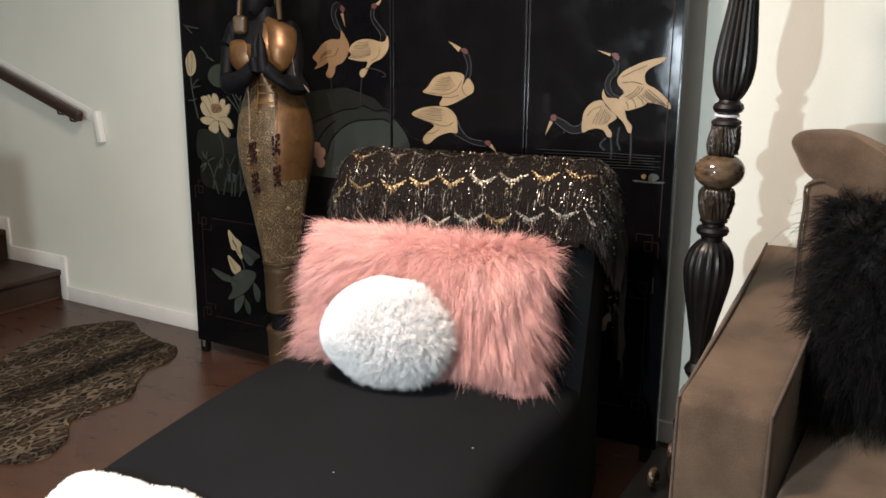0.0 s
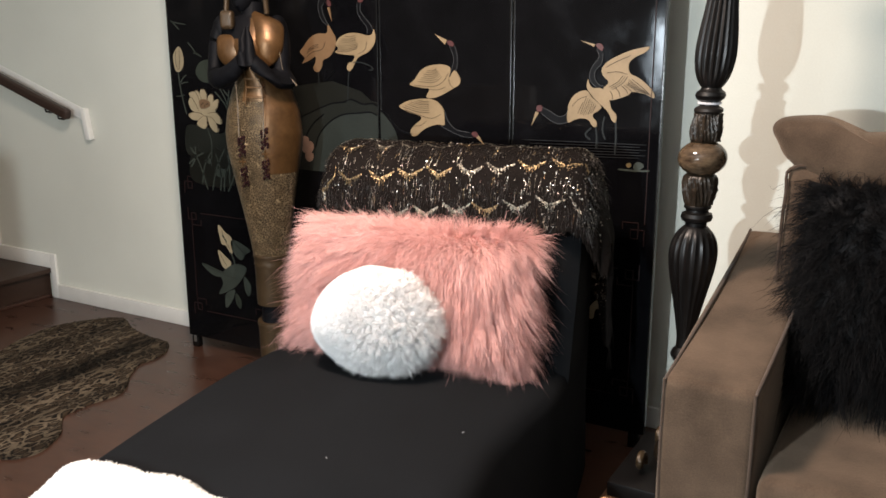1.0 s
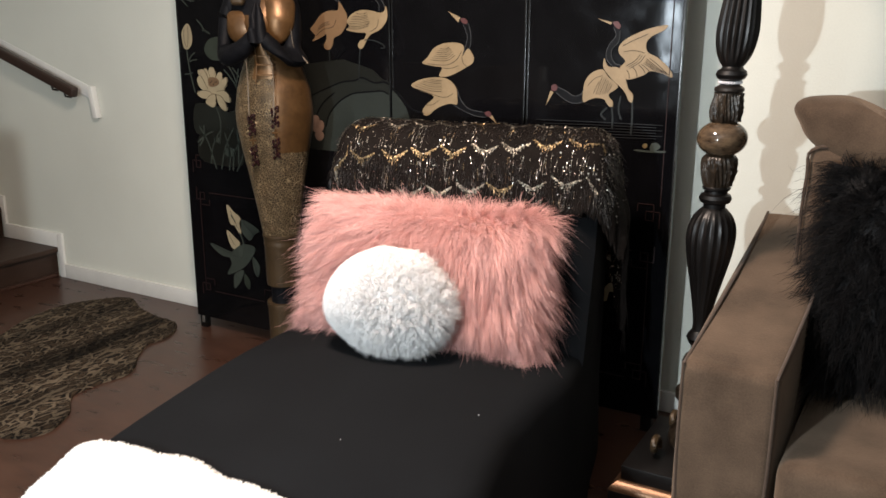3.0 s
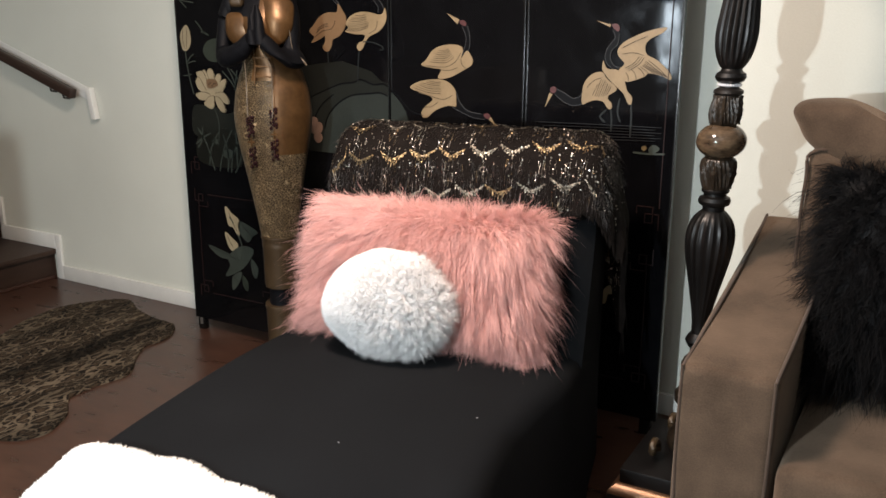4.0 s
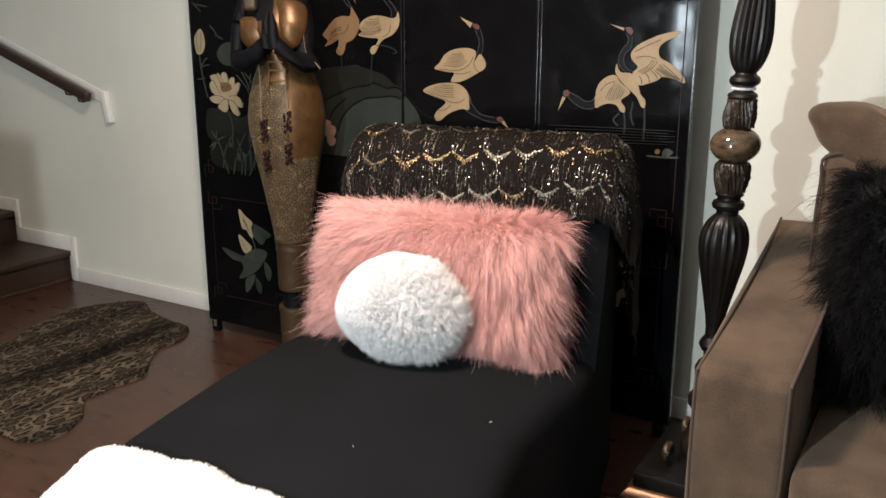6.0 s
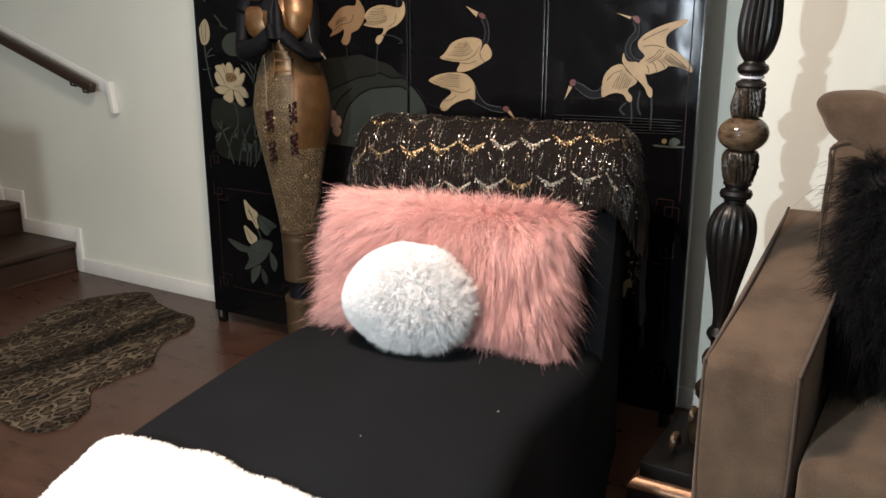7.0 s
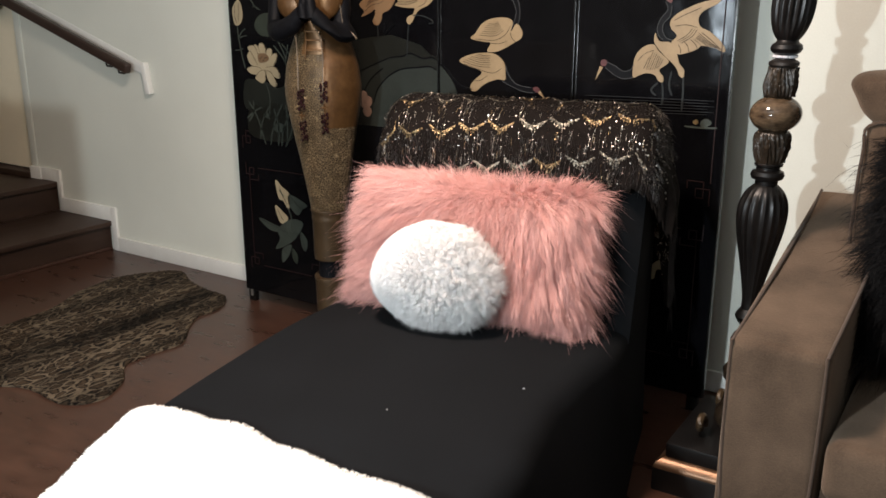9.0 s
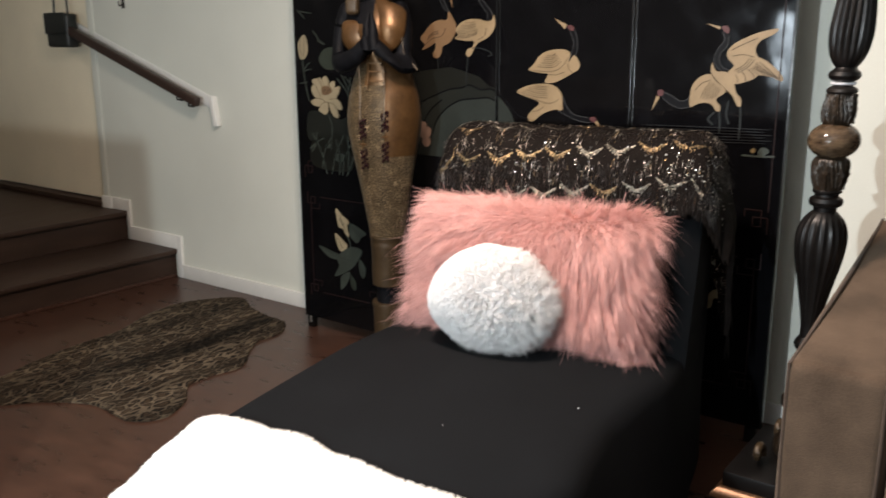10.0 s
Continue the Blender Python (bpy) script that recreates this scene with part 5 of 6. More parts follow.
def build_chaise():
    ch = thing("chaise_longue", "long chaise under a black stretch slipcover", "chaise longue", CH)
    # seat: crowned top, soft edges, foot end narrowing a little
    bm = bmesh.new()
    nx, ny = 36, 60
    L0, L1, HW, HS = 0.02, -1.75, 0.503, 0.47
    cols = []
    for j in range(ny + 1):
        f = j / ny
        y = L0 + (L1 - L0) * f
        w = HW * (1 - 0.03 * f) - 0.29 * max(0.0, -y - 1.22)
        end = max(0.0, (f - 0.9) / 0.1)
        w -= 0.035 * max(0.0, (0.34 - f) / 0.34) ** 2
        w += 0.028 * math.sin(math.pi * min(1.0, max(0.0, (f - 0.12) / 0.62)))
        w *= 1 - 0.10 * end ** 2
        row = []
        for i in range(nx + 1):
            u = -1 + 2 * i / nx
            # cross-section: side, rounded shoulder, crowned top
            a = abs(u)
            # a crisp seam on the sofa side, below which the cover flares out
            rad = 0.055 if u > 0 else 0.085
            top_w = min(w, float(np.interp(-y, [0.0, 0.40, 0.56, 0.77, 0.97, 1.07, 1.3], [0.475, 0.470, 0.442, 0.420, 0.436, 0.450, 0.44]))) if u > 0 else w
            if a < 0.7:
                x, z = a / 0.7 * (top_w - rad), HS + 0.022 * (1 - (a / 0.7) ** 2)
            else:
                t = (a - 0.7) / 0.3
                if t < 0.45:
                    q = t / 0.45 * math.pi / 2
                    x, z = top_w - rad + rad * math.sin(q), HS - rad + rad * math.cos(q)
                else:
                    g = (t - 0.45) / 0.55
                    x, z = top_w + (w + 0.012 - top_w) * g ** 0.8, (HS - rad) * (1 - g) + 0.03 * g
            z2 = z - 0.05 * end ** 2 * (1 if z > 0.2 else 0) + 0.004 * noise.noise(Vector((u * 3, y * 4, 0.3)))
            row.append(bm.verts.new((math.copysign(x, u), y, z2)))
        cols.append(row)
    for j in range(ny):
        for i in range(nx):
            bm.faces.new((cols[j][i], cols[j + 1][i], cols[j + 1][i + 1], cols[j][i + 1]))
    bm.faces.new(cols[0])
    bm.faces.new(cols[-1][::-1])
    bmesh.ops.recalc_face_normals(bm, faces=bm.faces[:])
    part("seat", bm, BLACKCLOTH, ch, "taut black seat cover")
    # backrest: raked slab with a rolled top
    bm = bmesh.new()
    prof = [(-0.29, 0.40), (-0.26, 0.50), (-0.215, 0.65), (-0.18, 0.80), (-0.16, 0.945), (-0.145, 1.015), (-0.10, 1.066), (-0.03, 1.083), (0.04, 1.072), (0.085, 1.02), (0.09, 0.94), (0.075, 0.75), (0.06, 0.40), (0.05, 0.03)]
    pr = curve_points(prof, 3, False)
    rows = []
    nx = 30
    for i in range(nx + 1):
        u = -1 + 2 * i / nx
        edge = max(0.0, (abs(u) - 0.80) / 0.20)
        row = []
        for q in pr:
            zz = q.y - (0.085 * edge ** 2.0 if q.y > 0.6 else 0.0) * (q.y - 0.6) / 0.44
            yy = q.x + (0.035 * edge ** 2.2 if q.x < -0.04 else -0.03 * edge ** 2.2)
            row.append(bm.verts.new((0.050 + 0.421 * u, yy, zz)))
        rows.append(row)
    for a, b in zip(rows, rows[1:]):
        for k in range(len(pr) - 1):
            bm.faces.new((a[k], b[k], b[k + 1], a[k + 1]))
    bm.faces.new(rows[0])
    bm.faces.new(rows[-1][::-1])
    bmesh.ops.recalc_face_normals(bm, faces=bm.faces[:])
    part("backrest", bm, BLACKCLOTH, ch, "tall black covered backrest")
    for x, y in ((0.078, -1.029), (0.330, -0.790)):
        part("lint", tube([(x, y, 0.490), (x + 0.003, y + 0.002, 0.492), (x + 0.005, y - 0.001, 0.491)], 0.0006, 5), WHITEFUR, ch, "speck of white lint")
    for x in (-0.38, 0.38):
        for y in (-0.0, -1.62):
            part("leg", box(x - 0.03, x + 0.03, y - 0.03, y + 0.03, 0.0, 0.05, 0.006), EBONY, ch)
    return pr


BACK = build_chaise()


# ---- sequined throw over the backrest ----
def build_sequin_throw():
    rng = np.random.default_rng(5)
    th = thing("sequin_throw", "black fringed throw with gold sequin scallops", "throw", CH)
    prof = [q for q in BACK if q.y > 0.60]
    off = []
    for i, q in enumerate(prof):
        d = (prof[min(i + 1, len(prof) - 1)] - prof[max(i - 1, 0)]).normalized()
        off.append(Vector((q.x - d.y * 0.016, q.y + d.x * 0.016)))
    arc = [0.0]
    for a, b in zip(off, off[1:]):
        arc.append(arc[-1] + (b - a).length)
    W, SIDE = 0.438, 0.30

    def at(a, s):
        """Place on the cloth: a metres along the width (folding down past the ends), s metres over the back."""
        ys, zs = np.interp(s, arc, [q.x for q in off]), np.interp(s, arc, [q.y for q in off])
        x, drop = a, 0.0
        lim = W - 0.075
        if abs(a) > lim:
            over = abs(a) - lim
            bend = 0.075 * math.pi / 2
            if over < bend:
                q = over / 0.075
                x, drop = math.copysign(lim + 0.075 * math.sin(q), a), 0.075 * (1 - math.cos(q))
            else:
                x, drop = math.copysign(lim + 0.075 + (0.0 if a < 0 else 0.22) * (over - bend), a), 0.075 + over - bend
        mid = (ys - -0.035)
        ys = ys - mid * min(1.0, drop * 1.2)
        fold = 0.006 * math.sin(a * 42 + 3 * s) * (0.4 + drop * 3) + 0.022 * noise.noise(Vector((a * 7, s * 6, 1.7))) + 0.005 * noise.noise(Vector((a * 38, s * 9, 5.7)))
        return Vector((0.050 + x + math.copysign(fold if drop else 0, a), ys + (0 if drop else -fold * 0.6), max(zs - drop, 0.45) + 0.005 * noise.noise(Vector((a * 9, s * 9, 4.1)))))

    def edge_at(a):
        """Lower hem of the beaded part, which hangs askew."""
        return 0.17 + 0.10 * a + 0.34 * max(0.0, a - 0.25)

    na, ns = 190, 60
    span = W - 0.075 + 0.118 + SIDE * 0.7
    verts, faces = [], []
    for i in range(na + 1):
        for j in range(ns + 1):
            verts.append(at(-span + 2 * span * i / na, arc[-1] * j / ns))
    for i in range(na):
        for j in range(ns):
            k = i * (ns + 1) + j
            if arc[-1] * (j + 1) / ns > edge_at(-span + 2 * span * i / na) - 0.02:
                faces.append((k, k + 1, k + ns + 2, k + ns + 1))
    cloth = raw("cloth", verts, faces, THROWCLOTH, th, "black woven cloth")
    sol = cloth.modifiers.new("thick", "SOLIDIFY")
    sol.thickness, sol.offset = 0.003, 0.0

    # sequins: tiny tiles, dense gold crescents in scallop rows, strings of silver hanging below
    def tile_set(name, places, material, label):
        vs, fs = [], []
        for a, s, r, tall, tilt in places:
            p = at(a, s)
            e = 0.004
            da, ds = (at(a + e, s) - at(a - e, s)).normalized(), (at(a, s + e) - at(a, s - e)).normalized()
            n = ds.cross(da).normalized()
            if n.dot(Vector((0.2, -1, 0.55))) < 0:
                n = -n
            out = n.copy()
            n = (n + Vector(rng.normal(0, tilt, 3))).normalized()
            t1 = (da - n * da.dot(n)).normalized()
            t2 = n.cross(t1)
            c = p + out * 0.0055
            k = len(vs)
            for j in range(6):
                q = math.pi / 3 * j
                vs.append(c + r * (math.cos(q) * t1 + tall * math.sin(q) * t2))
            fs.append(tuple(range(k, k + 6)))
        tagged(raw(name, vs, fs, material, th, label, smooth=False), kind="stuff")

    gold, dim, silver, glint = [], [], [], []
    period, pitch, s_max = 0.097, 0.118, arc[-1]
    rows = int(s_max / pitch) + 2

    for row in range(-1, rows):
        for col in range(-9, 10):
            mid = 0.04 + col * period + 0.004 * rng.normal() + 0.03 * (row % 2)
            base = 0.030 + row * pitch + 0.12 * mid + 0.003 * rng.normal()
            faded = rng.random() < (0.25 if row % 2 else 0.75)
            for _ in range(210):
                p = rng.uniform(-0.44, 0.44)
                curve = base + 0.024 * abs(2 * p) ** 1.2
                thick = 0.020 * max(0.0, 1 - abs(2.1 * p)) ** 0.9 + 0.003
                s = curve - thick * rng.random() * (0.75 + 0.5 * math.sin(p * 70 + col))
                a = mid + p * period
                if edge_at(a) < s < s_max and abs(a) < W - 0.005:
                    (dim if faded else gold).append((a, s, 0.0015, 1.0, 0.30))
            # strings hang under each scallop, thickest under its middle
            for _ in range(19):
                a = mid + rng.normal(0, 0.20) * period
                top_s = base - 0.012 - rng.random() * 0.075
                run = rng.integers(2, 8)
                bright = rng.random()
                for q in range(run):
                    s = top_s - q * 0.0046
                    if edge_at(a) < s < s_max and abs(a) < W + 0.13 and (abs(a) < W or rng.random() < 0.30):
                        (silver if bright < 0.72 else gold).append((a + rng.normal(0, 0.0005), s, 0.0010, 1.5, 0.40))
    for _ in range(2600):
        a, s = rng.uniform(-span, span), rng.uniform(0, s_max)
        if s < edge_at(a) or abs(a) > W + 0.13 or (abs(a) > W and rng.random() < 0.6):
            continue
        silver.append((a, s, float(rng.choice([0.0008, 0.0011, 0.0017])), 1.0, 0.55))
    # larger paillettes catch the lamp along the rolled top and the shoulders
    for _ in range(260):
        a, s = rng.uniform(-span * 0.9, span * 0.9), rng.normal(0.46, 0.10)
        if 0 < s < s_max:
            glint.append((a, s, float(rng.uniform(0.0018, 0.0030)), 1.0, 0.5))
    tile_set("paillette", glint, SEQ_DARK, "loose silver paillettes")
    tile_set("gold_sequin_scallop", gold, SEQ_GOLD, "gold sequin scallops")
    tile_set("silver_sequin_scallop", dim, SEQ_DIM, "pale silver sequin scallops")
    tile_set("silver_sequin_string", silver, SEQ_DARK, "hanging silver sequin strings")
    # loose glossy threads hang all over the cloth and break its outline
    spots, falls = [], []
    for _ in range(3600):
        a = rng.uniform(-W - 0.12, W + 0.12)
        s = rng.uniform(max(0.18, edge_at(a)), 0.62)
        spots.append(at(a, s)[:])
        out = (at(a, s + 0.004) - at(a, s - 0.004)).cross(at(a + 0.004, s) - at(a - 0.004, s)).normalized()
        out = out if out.dot(Vector((0.1, -0.8, 0.6))) > 0 else -out
        falls.append((out * 0.35 + Vector((rng.normal(0, 0.25), -0.35 * (s > 0.45), -0.75 + 0.5 * (s > 0.45))))[:])
    strands("loose_thread", np.array(spots), np.array(falls), np.tile([0, 0, -0.35], (len(spots), 1)), rng.uniform(0.018, 0.042, len(spots)), rng.uniform(0.0010, 0.0022, len(spots)), THREAD, th, "glossy dark loose threads", 3, 0.05, rng)
    # bead fringe at the hanging ends
    roots = []
    for sgn in (-1, 1):
        for k in range(46):
            if arc[-1] * k / 45 > edge_at(sgn * span):
                roots.append(at(sgn * span, arc[-1] * k / 45))
    roots = np.array([r[:] for r in roots])
    n = len(roots)
    strands("fringe", roots, np.tile([0, 0, -1.0], (n, 1)) + rng.normal(0, 0.05, (n, 3)), np.zeros((n, 3)), 0.09, 0.004, THROWCLOTH, th, "black thread fringe", 3, 0.02, rng)


build_sequin_throw()


# ---- pink fur pillow ----
def build_pink():
    rng = np.random.default_rng(11)
    pil = thing("fur_pillow", "long-haired pink faux fur lumbar pillow", "pillow", CH @ pose(-0.014, -0.295, 0.69, -15, 0.0, -2))
    body = cushion(0.725, 0.375, 0.13)
    part("cover", body.copy(), PINKGAP, pil, "deep pink cover, darkened as shade between locks")
    pts, nrm = scatter(body, 58000, rng)
    body.free()
    keep = pts[:, 1] < 0.05
    pts, nrm = pts[keep], nrm[keep]
    u, v = pts[:, 0] / 0.415, pts[:, 2] / 0.205
    # the nap parts near the middle: swept sideways on one half, hanging on the other, lifting along the top
    side = 1 / (1 + np.exp(-(u - 0.16 + 0.22 * v) * 4.0))
    lift = np.clip((v - 0.55) / 0.40, 0, 1.2)
    flow = np.stack([(1 - side) * -0.95 + side * (0.16 + 0.62 * np.clip(u, 0, 1) ** 1.5), 0 * u, (1 - side) * (-0.42 + 0.10 * v) + side * -0.95 + lift * (0.62 + 0.62 * side)], 1)
    # neighbouring hairs gather into locks
    size = 0.0120
    warp = pts + 0.010 * np.stack([np.sin(61 * pts[:, 2] + 9 * pts[:, 0]), 0 * u, np.sin(53 * pts[:, 0] + 2)], 1)
    cell = np.round(warp / size).astype(int)
    key = (cell[:, 0] * 73856093) ^ (cell[:, 1] * 19349663) ^ (cell[:, 2] * 83492791)
    jit = np.stack([np.sin(key * 0.731), np.sin(key * 1.313), np.sin(key * 2.117)], 1)
    mid = cell * size - (warp - pts)
    slow = np.stack([np.sin(9 * u + 4 * v), 0 * u, np.cos(7 * u - 5 * v)], 1)
    crown = np.exp(-((u - 0.10) ** 2 / 0.05 + (v - 0.55) ** 2 / 0.10))
    way = nrm * (0.30 + 0.25 * lift + 0.35 * crown)[:, None] + flow * 0.85 + jit * np.array([0.36, 0.34, 0.26]) + slow * 0.14 + rng.normal(0, 1.0, pts.shape) * (0.07 + 0.22 * crown)[:, None]
    tip = (mid - pts) * 13.0
    bend = tip * (0.60 + 0.35 * side[:, None]) + np.stack([0.12 * u, 0.04 + 0 * u, -0.30 - 0.10 * side], 1)
    long = rng.uniform(0.070, 0.120, len(pts)) * (1 - 0.25 * lift + 0.12 * side) * (1 + 0.45 * (rng.random(len(pts)) < 0.03))
    # shorter where the pillow sits on the seat and along the outer end
    sat = np.clip((-v - 0.45) / 0.4, 0, 1) * np.clip(1.15 - abs(u - 0.15) * 1.6, 0, 1)
    long *= (1 - 0.60 * sat) * (1 - 0.22 * np.clip((abs(u) - 0.7) / 0.3, 0, 1))
    strands("fur", pts, way, bend, long, rng.uniform(0.0009, 0.0018, len(pts)), PINK, pil, "long pink fur", 4, 0.07, rng)


build_pink()


# ---- round white plush pillow ----
def build_pom():
    rng = np.random.default_rng(12)
    pil = thing("plush_pillow", "round white shaggy plush pillow", "pillow", CH @ pose(-0.054, -0.465, 0.632, -12, 2, 3))
    bm = bmesh.new()
    bmesh.ops.create_uvsphere(bm, u_segments=110, v_segments=70, radius=1)
    for v in bm.verts:
        c = v.co.copy()
        tuft = min(1.0, max(0.0, 0.35 + 1.3 * (c.x - 0.35 * c.z)))
        s = 1 + 0.03 * noise.noise(c * 2.0) + 0.025 * tuft * noise.noise(c * 9.0) + 0.015 * tuft * noise.noise(c * 17.0)
        flat_low = 0.90 if c.z < 0 else 1.0
        v.co = Vector((c.x * 0.176 * s * (1.01 - 0.10 * c.z), c.y * 0.114 * s, c.z * 0.143 * s * flat_low))
    part("cover", bm.copy(), WHITEFUR, pil)
    pts, nrm = scatter(bm, 62000, rng)
    bm.free()
    keep = pts[:, 1] < 0.07
    pts, nrm = pts[keep], nrm[keep]
    # shorn smooth on one side, drawn into loose tufts on the other
    size = 0.0115
    cell = np.round(pts / size).astype(int)
    key = (cell[:, 0] * 73856093) ^ (cell[:, 1] * 19349663) ^ (cell[:, 2] * 83492791)
    jit = np.stack([np.sin(key * 0.731), np.sin(key * 1.313), np.sin(key * 2.117)], 1)
    patch = np.array([noise.noise(Vector(q) * 16) for q in pts])
    shag = np.clip(0.42 + 5.0 * (pts[:, 0] - 0.45 * pts[:, 2]) + 0.5 * patch, 0.16, 1.0)[:, None]
    way = nrm + jit * (0.05 + 0.62 * shag) + rng.normal(0, 1.0, pts.shape) * (0.10 + 0.20 * shag)
    tip = (cell * size - pts) * 30.0
    strands("plush", pts, way, tip * 1.6 * shag + np.array([0, 0, -0.06]), 0.014 + 0.006 * rng.random(len(pts)) + shag[:, 0] * (0.014 + 0.016 * rng.random(len(pts))), 0.0014, WHITEFUR, pil, "white plush pile", 3, 0.04, rng)


build_pom()


# ---- white plush throw over the foot of the chaise ----
def build_white_throw():
    rng = np.random.default_rng(13)
    th = thing("plush_throw", "thick white plush throw over the foot end", "throw", CH)
    bm = bmesh.new()
    n1, n2 = 60, 44
    grid = []
    for i in range(n1 + 1):
        a = -0.86 + 1.72 * i / n1
        row = []
        for j in range(n2 + 1):
            f = j / n2
            front = -1.244 - 0.118 * (a + 0.40) + 0.042 * math.exp(-((a + 0.18) / 0.15) ** 2) + 0.006 * math.sin(a * 9) + 0.004 * math.sin(a * 31)
            y = front - f * 0.68
            w = 0.452 - 0.30 * max(0.0, -y - 1.22)
            b = abs(a)
            if b < w - 0.05:
                x, z = b, 0.485
            else:
                o = b - (w - 0.05)
                if o < 0.11:
                    q = o / 0.11 * math.pi / 2
                    x, z = w - 0.05 + (0.092 if a < 0 else 0.08) * math.sin(q), 0.485 - 0.08 * (1 - math.cos(q))
                else:
                    x, z = w + (0.042 if a < 0 else 0.03) + 0.03 * (o - 0.11), 0.405 - (o - 0.11)
            z += 0.034 * min(1.0, f * 9) ** 0.5 + 0.010 * noise.noise(Vector((a * 8, y * 8, 2.2)))
            if z < 0.05:
                z = 0.05
            row.append(bm.verts.new((math.copysign(x, a), y, z)))
        grid.append(row)
    for i in range(n1):
        for j in range(n2):
            bm.faces.new((grid[i][j], grid[i][j + 1], grid[i + 1][j + 1], grid[i + 1][j]))
    bmesh.ops.recalc_face_normals(bm, faces=bm.faces[:])
    part("blanket", bm.copy(), THROWFUR, th)
    pts, nrm = scatter(bm, 34000, rng)
    bm.free()
    nrm[nrm[:, 2] < -0.3] *= -1
    strands("plush", pts, nrm + rng.normal(0, 0.45, pts.shape), np.tile([0, 0.1, -0.3], (len(pts), 1)), rng.uniform(0.008, 0.013, len(pts)), 0.0024, THROWFUR, th, "white plush pile", 3, 0.05, rng)


build_white_throw()


# ---- hide-shaped rug ----
def build_rug():
    rng = np.random.default_rng(14)
    rug = thing("animal_print_rug", "leopard print hide-shaped rug on the floor", "rug", pose(-2.925, -0.875, 0))
    edge = [(-3.20, -1.62), (-3.34, -1.30), (-3.40, -1.02), (-3.42, -0.80), (-3.53, -0.55), (-3.56, -0.32), (-3.46, -0.13), (-3.36, -0.07), (-3.20, -0.15), (-3.04, -0.20), (-2.88, -0.22), (-2.785, -0.32),
            (-2.765, -0.42), (-2.77, -0.49), (-2.70, -0.60), (-2.585, -0.744), (-2.60, -0.90), (-2.59, -1.02), (-2.47, -1.13), (-2.41, -1.27), (-2.49, -1.37), (-2.66, -1.36), (-2.78, -1.38), (-2.92, -1.47), (-3.05, -1.60)]
    line = curve_points([(x + 2.95, y + 0.85) for x, y in edge], 8)
    line = [q * (1 + 0.008 * noise.noise(Vector((q.x * 22, q.y * 22, 0)))) for q in line]
    bm = bmesh.new()
    top = [bm.verts.new((q.x * 0.992, q.y * 0.992, 0.009)) for q in line]
    low = [bm.verts.new((q.x, q.y, 0.001)) for q in line]
    bm.faces.new(top)
    for i in range(len(line)):
        j = (i + 1) % len(line)
        bm.faces.new((top[i], low[i], low[j], top[j]))
    bmesh.ops.triangulate(bm, faces=[f for f in bm.faces if len(f.verts) > 4])
    bmesh.ops.recalc_face_normals(bm, faces=bm.faces[:])
    part("hide", bm.copy(), HIDE, rug, smooth=False)
    pts, nrm = scatter(bm, 16000, rng)
    bm.free()
    pts[:, 2] = 0.008
    way = np.tile([0.35, -0.8, 0.45], (len(pts), 1)) + rng.normal(0, 0.25, pts.shape)
    way[:, 2] = np.abs(way[:, 2])
    strands("short_fur", pts, way, np.tile([0, 0, -0.15], (len(pts), 1)), 0.013, 0.0028, HIDE, rug, "short printed pile", 2, 0.0, rng)


build_rug()


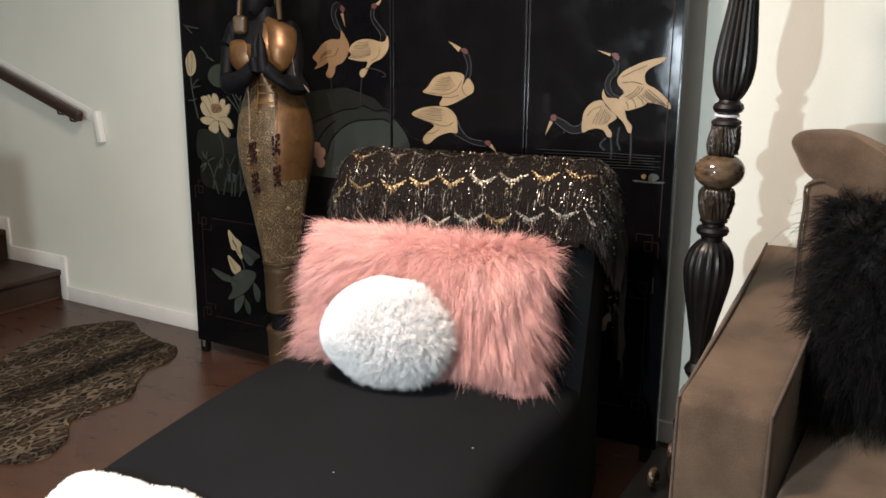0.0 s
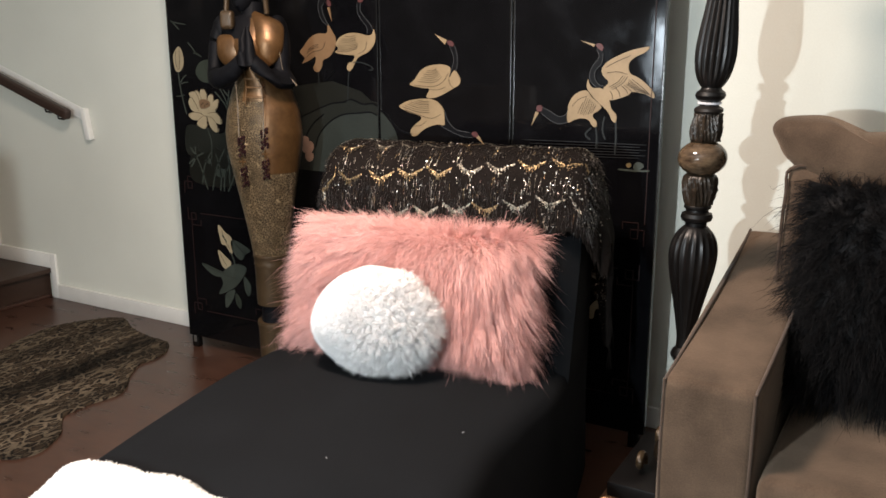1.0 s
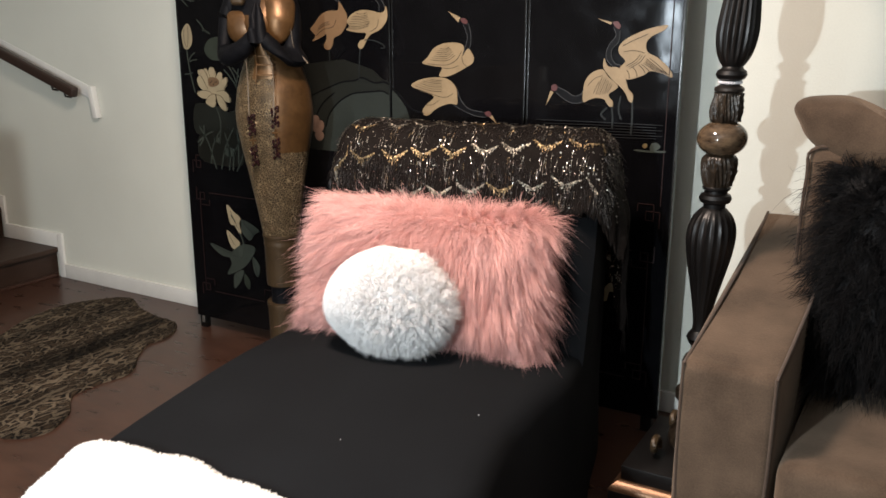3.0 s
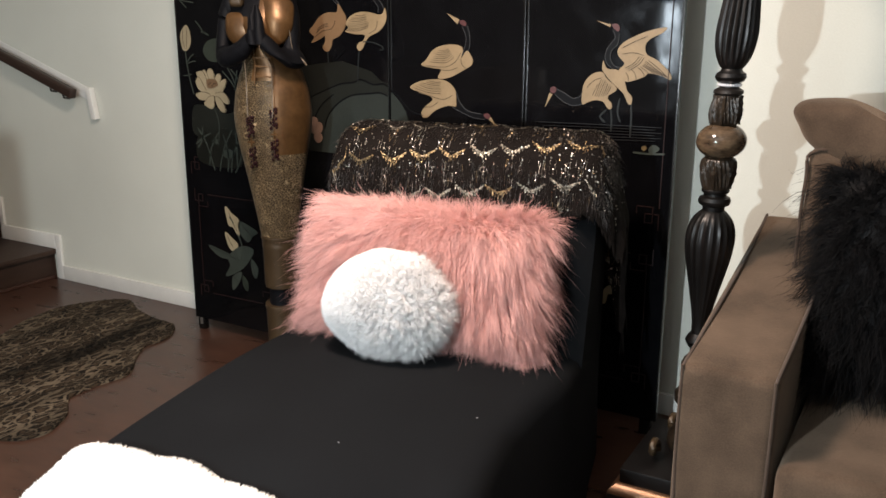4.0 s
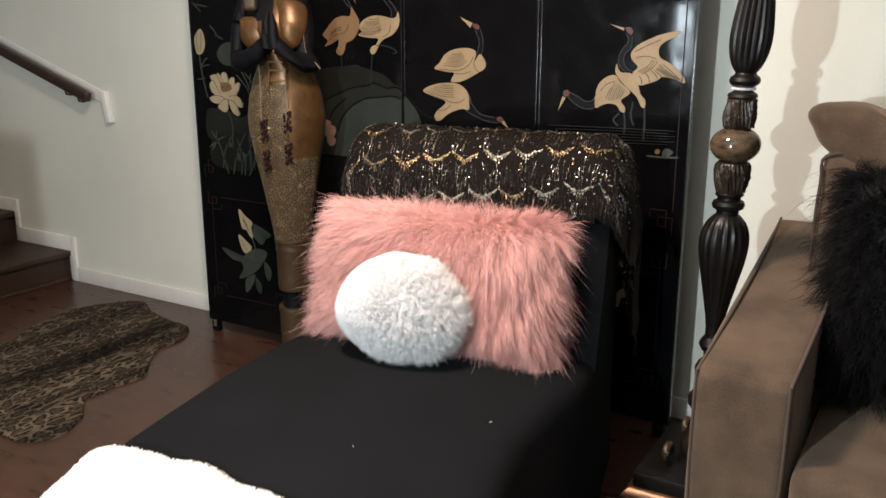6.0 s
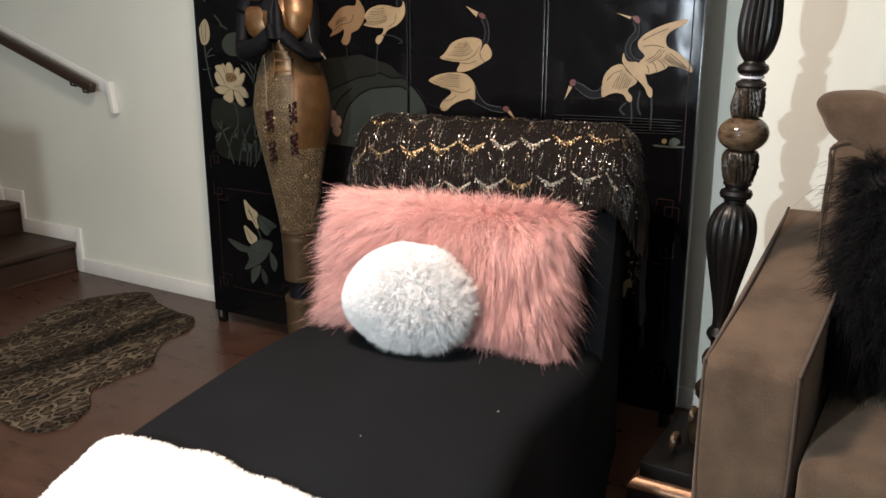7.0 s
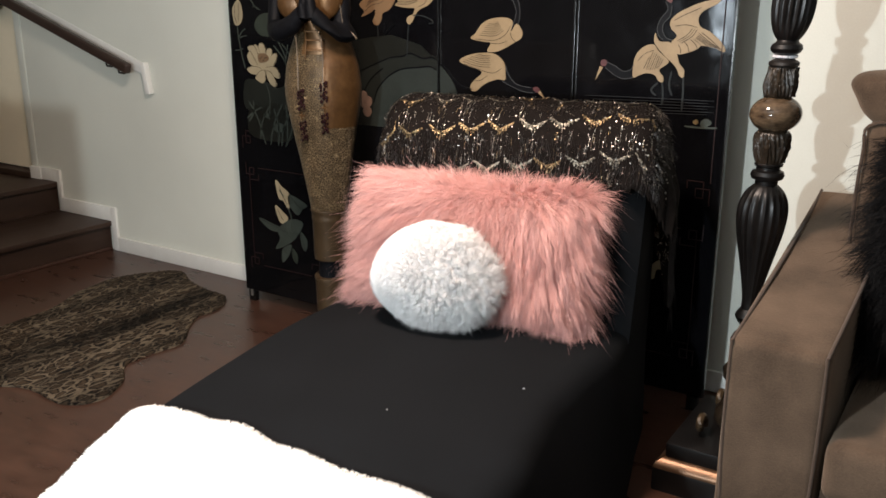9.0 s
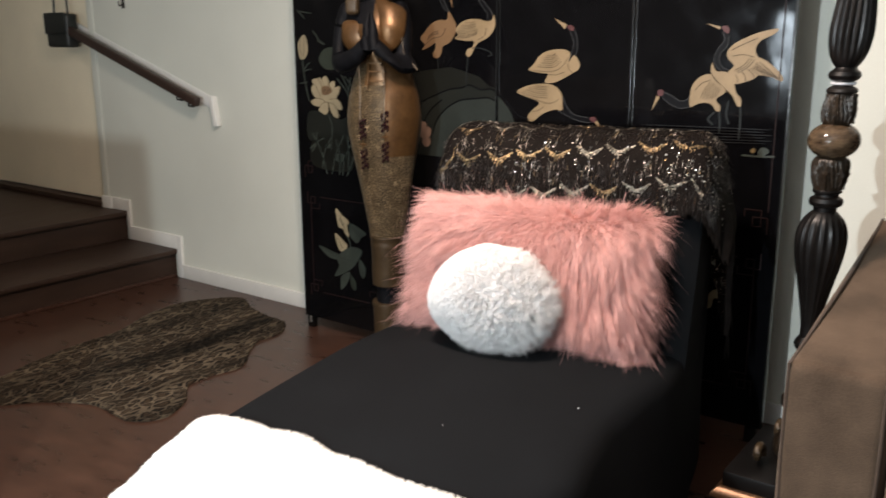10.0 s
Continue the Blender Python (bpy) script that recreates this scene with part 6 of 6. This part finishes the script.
# ---- taupe velvet sofa ----
def build_sofa():
    so = thing("sofa", "taupe velvet sofa with piped sloping arm", "sofa", pose(-0.25, -1.07, 0))
    # arm: soft-edged, top rising to the back
    bm = box(0, 0.230, 0, 0.97, 0.12, 0.66, 0.026, 5)
    for v in bm.verts:
        f = v.co.y / 0.97
        if v.co.z > 0.4:
            v.co.z += -0.025 + 0.185 * f + 0.012 * math.sin(math.pi * f)
            v.co.x += 0.012 * math.sin(math.pi * f)
        else:
            v.co.x *= 0.96
    bmesh.ops.subdivide_edges(bm, edges=[e for e in bm.edges if e.calc_length() > 0.15], cuts=6, use_grid_fill=True)
    for v in bm.verts:
        v.co += Vector((1, 1, 0.5)) * 0.004 * noise.noise(v.co * 5)
    part("arm", bm, VELVET, so)

    def top(y):
        return 0.632 + 0.185 * y / 0.97 + 0.012 * math.sin(math.pi * y / 0.97)
    for x in (0.009, 0.221):
        run = [(x + (0.012 if x < 0.1 else -0.008), 0.0, 0.12), (x, 0.003, 0.4), (x, 0.004, top(0) - 0.016), (x, 0.010, top(0))] + [(x + 0.012 * math.sin(math.pi * k / 12), 0.97 * k / 12, top(0.97 * k / 12)) for k in range(1, 13)]
        part("piping", tube(curve_points(run, 3, False), 0.0042, 8), PIPING, so, "corded taupe piping")
    part("arm", box(1.75, 1.985, 0, 0.97, 0.12, 0.70, 0.012, 3), VELVET, so)
    part("base", box(0.235, 1.75, 0.03, 0.97, 0.12, 0.30, 0.02, 3), VELVET, so)
    for x0 in (0.24, 0.995):
        bm = box(x0, x0 + 0.75, -0.02, 0.66, 0.29, 0.44, 0.04, 5)
        bmesh.ops.subdivide_edges(bm, edges=[e for e in bm.edges if e.calc_length() > 0.3], cuts=8, use_grid_fill=True)
        for v in bm.verts:
            if v.co.z > 0.43:
                v.co.z += 0.02 * math.sin(math.pi * (v.co.x - x0) / 0.75) * math.sin(math.pi * min(1, max(0, (v.co.y + 0.02) / 0.68))) + 0.004 * noise.noise(v.co * 6)
        part("seat_cushion", bm, VELVET, so)
    # back frame and its piping
    bm = box(0.16, 1.87, 0.78, 0.96, 0.30, 1.06, 0.035, 4)
    part("back", bm, VELVET, so)
    for x in (0.04, 1.9):
        for y in (0.06, 0.9):
            part("leg", lathe([(0.016, 0), (0.024, 0.12)], 14, lambda z, x=x, y=y: (x + 0.02, y)), EBONY, so)
    # upright back cushions, each with a floppy pillow top drawn out to a corner
    for x in (0.158, 0.97):
        bm = box(x, x + 0.80, 0.60, 0.78, 0.42, 1.09, 0.035, 4)
        bmesh.ops.subdivide_edges(bm, edges=[e for e in bm.edges if e.calc_length() > 0.3], cuts=7, use_grid_fill=True)
        for v in bm.verts:
            v.co += Vector((0.006, 0.010, 0.004)) * noise.noise(v.co * 5)
        part("back_cushion", bm, VELVET, so, "upright taupe back cushion")
        part("piping", tube(curve_points([(x + 0.004, 0.602, 0.46), (x - 0.002, 0.600, 0.75), (x + 0.002, 0.600, 1.0), (x + 0.03, 0.602, 1.088), (x + 0.3, 0.600, 1.09)], 5, False), 0.005, 8), PIPING, so, "dark corded piping")
        edge = [(-0.058, 1.184), (-0.036, 1.212), (0.015, 1.222), (0.085, 1.222), (0.145, 1.196), (0.19, 1.184), (0.40, 1.20), (0.66, 1.20), (0.80, 1.16), (0.78, 1.03), (0.60, 0.97), (0.30, 0.98), (0.10, 1.03), (-0.005, 1.095), (-0.040, 1.145)]
        part("pillow_top", inflate([(x + a, b) for a, b in edge], 0.19, 0.66), VELVET, so, "soft pillow top with drawn-out corner")


build_sofa()


# ---- black shaggy pillow on the sofa ----
def build_black_pillow():
    rng = np.random.default_rng(15)
    pil = thing("shaggy_pillow", "shaggy black curly fur pillow", "pillow", pose(0.235, -0.585, 0.800, -15, 0, 3))
    body = cushion(0.50, 0.53, 0.17)
    part("cover", body.copy(), BLACKFUR, pil)
    pts, nrm = scatter(body, 17000, rng)
    body.free()
    keep = pts[:, 1] < 0.05
    pts, nrm = pts[keep], nrm[keep]
    u, v = pts[:, 0] / 0.25, pts[:, 2] / 0.26
    cell = np.round(pts / 0.024).astype(int)
    key = (cell[:, 0] * 73856093) ^ (cell[:, 1] * 19349663) ^ (cell[:, 2] * 83492791)
    jit = np.stack([np.sin(key * 0.731), np.sin(key * 1.313), np.sin(key * 2.117)], 1)
    way = nrm * 0.55 + np.stack([0.45 * u, 0 * u, 0.30 * v - 0.35], 1) + jit * 0.45 + rng.normal(0, 0.10, pts.shape)
    bend = (cell * 0.024 - pts) * 8.0 + np.stack([0.05 * u, 0 * u, -0.55 + 0 * u], 1) + jit[:, [2, 0, 1]] * 0.3
    strands("fur", pts, way, bend, rng.uniform(0.05, 0.10, len(pts)) * (1 + 0.9 * (rng.random(len(pts)) < 0.03)), rng.uniform(0.0014, 0.0026, len(pts)), BLACKFUR, pil, "long black curly fur", 5, 0.16, rng)


build_black_pillow()
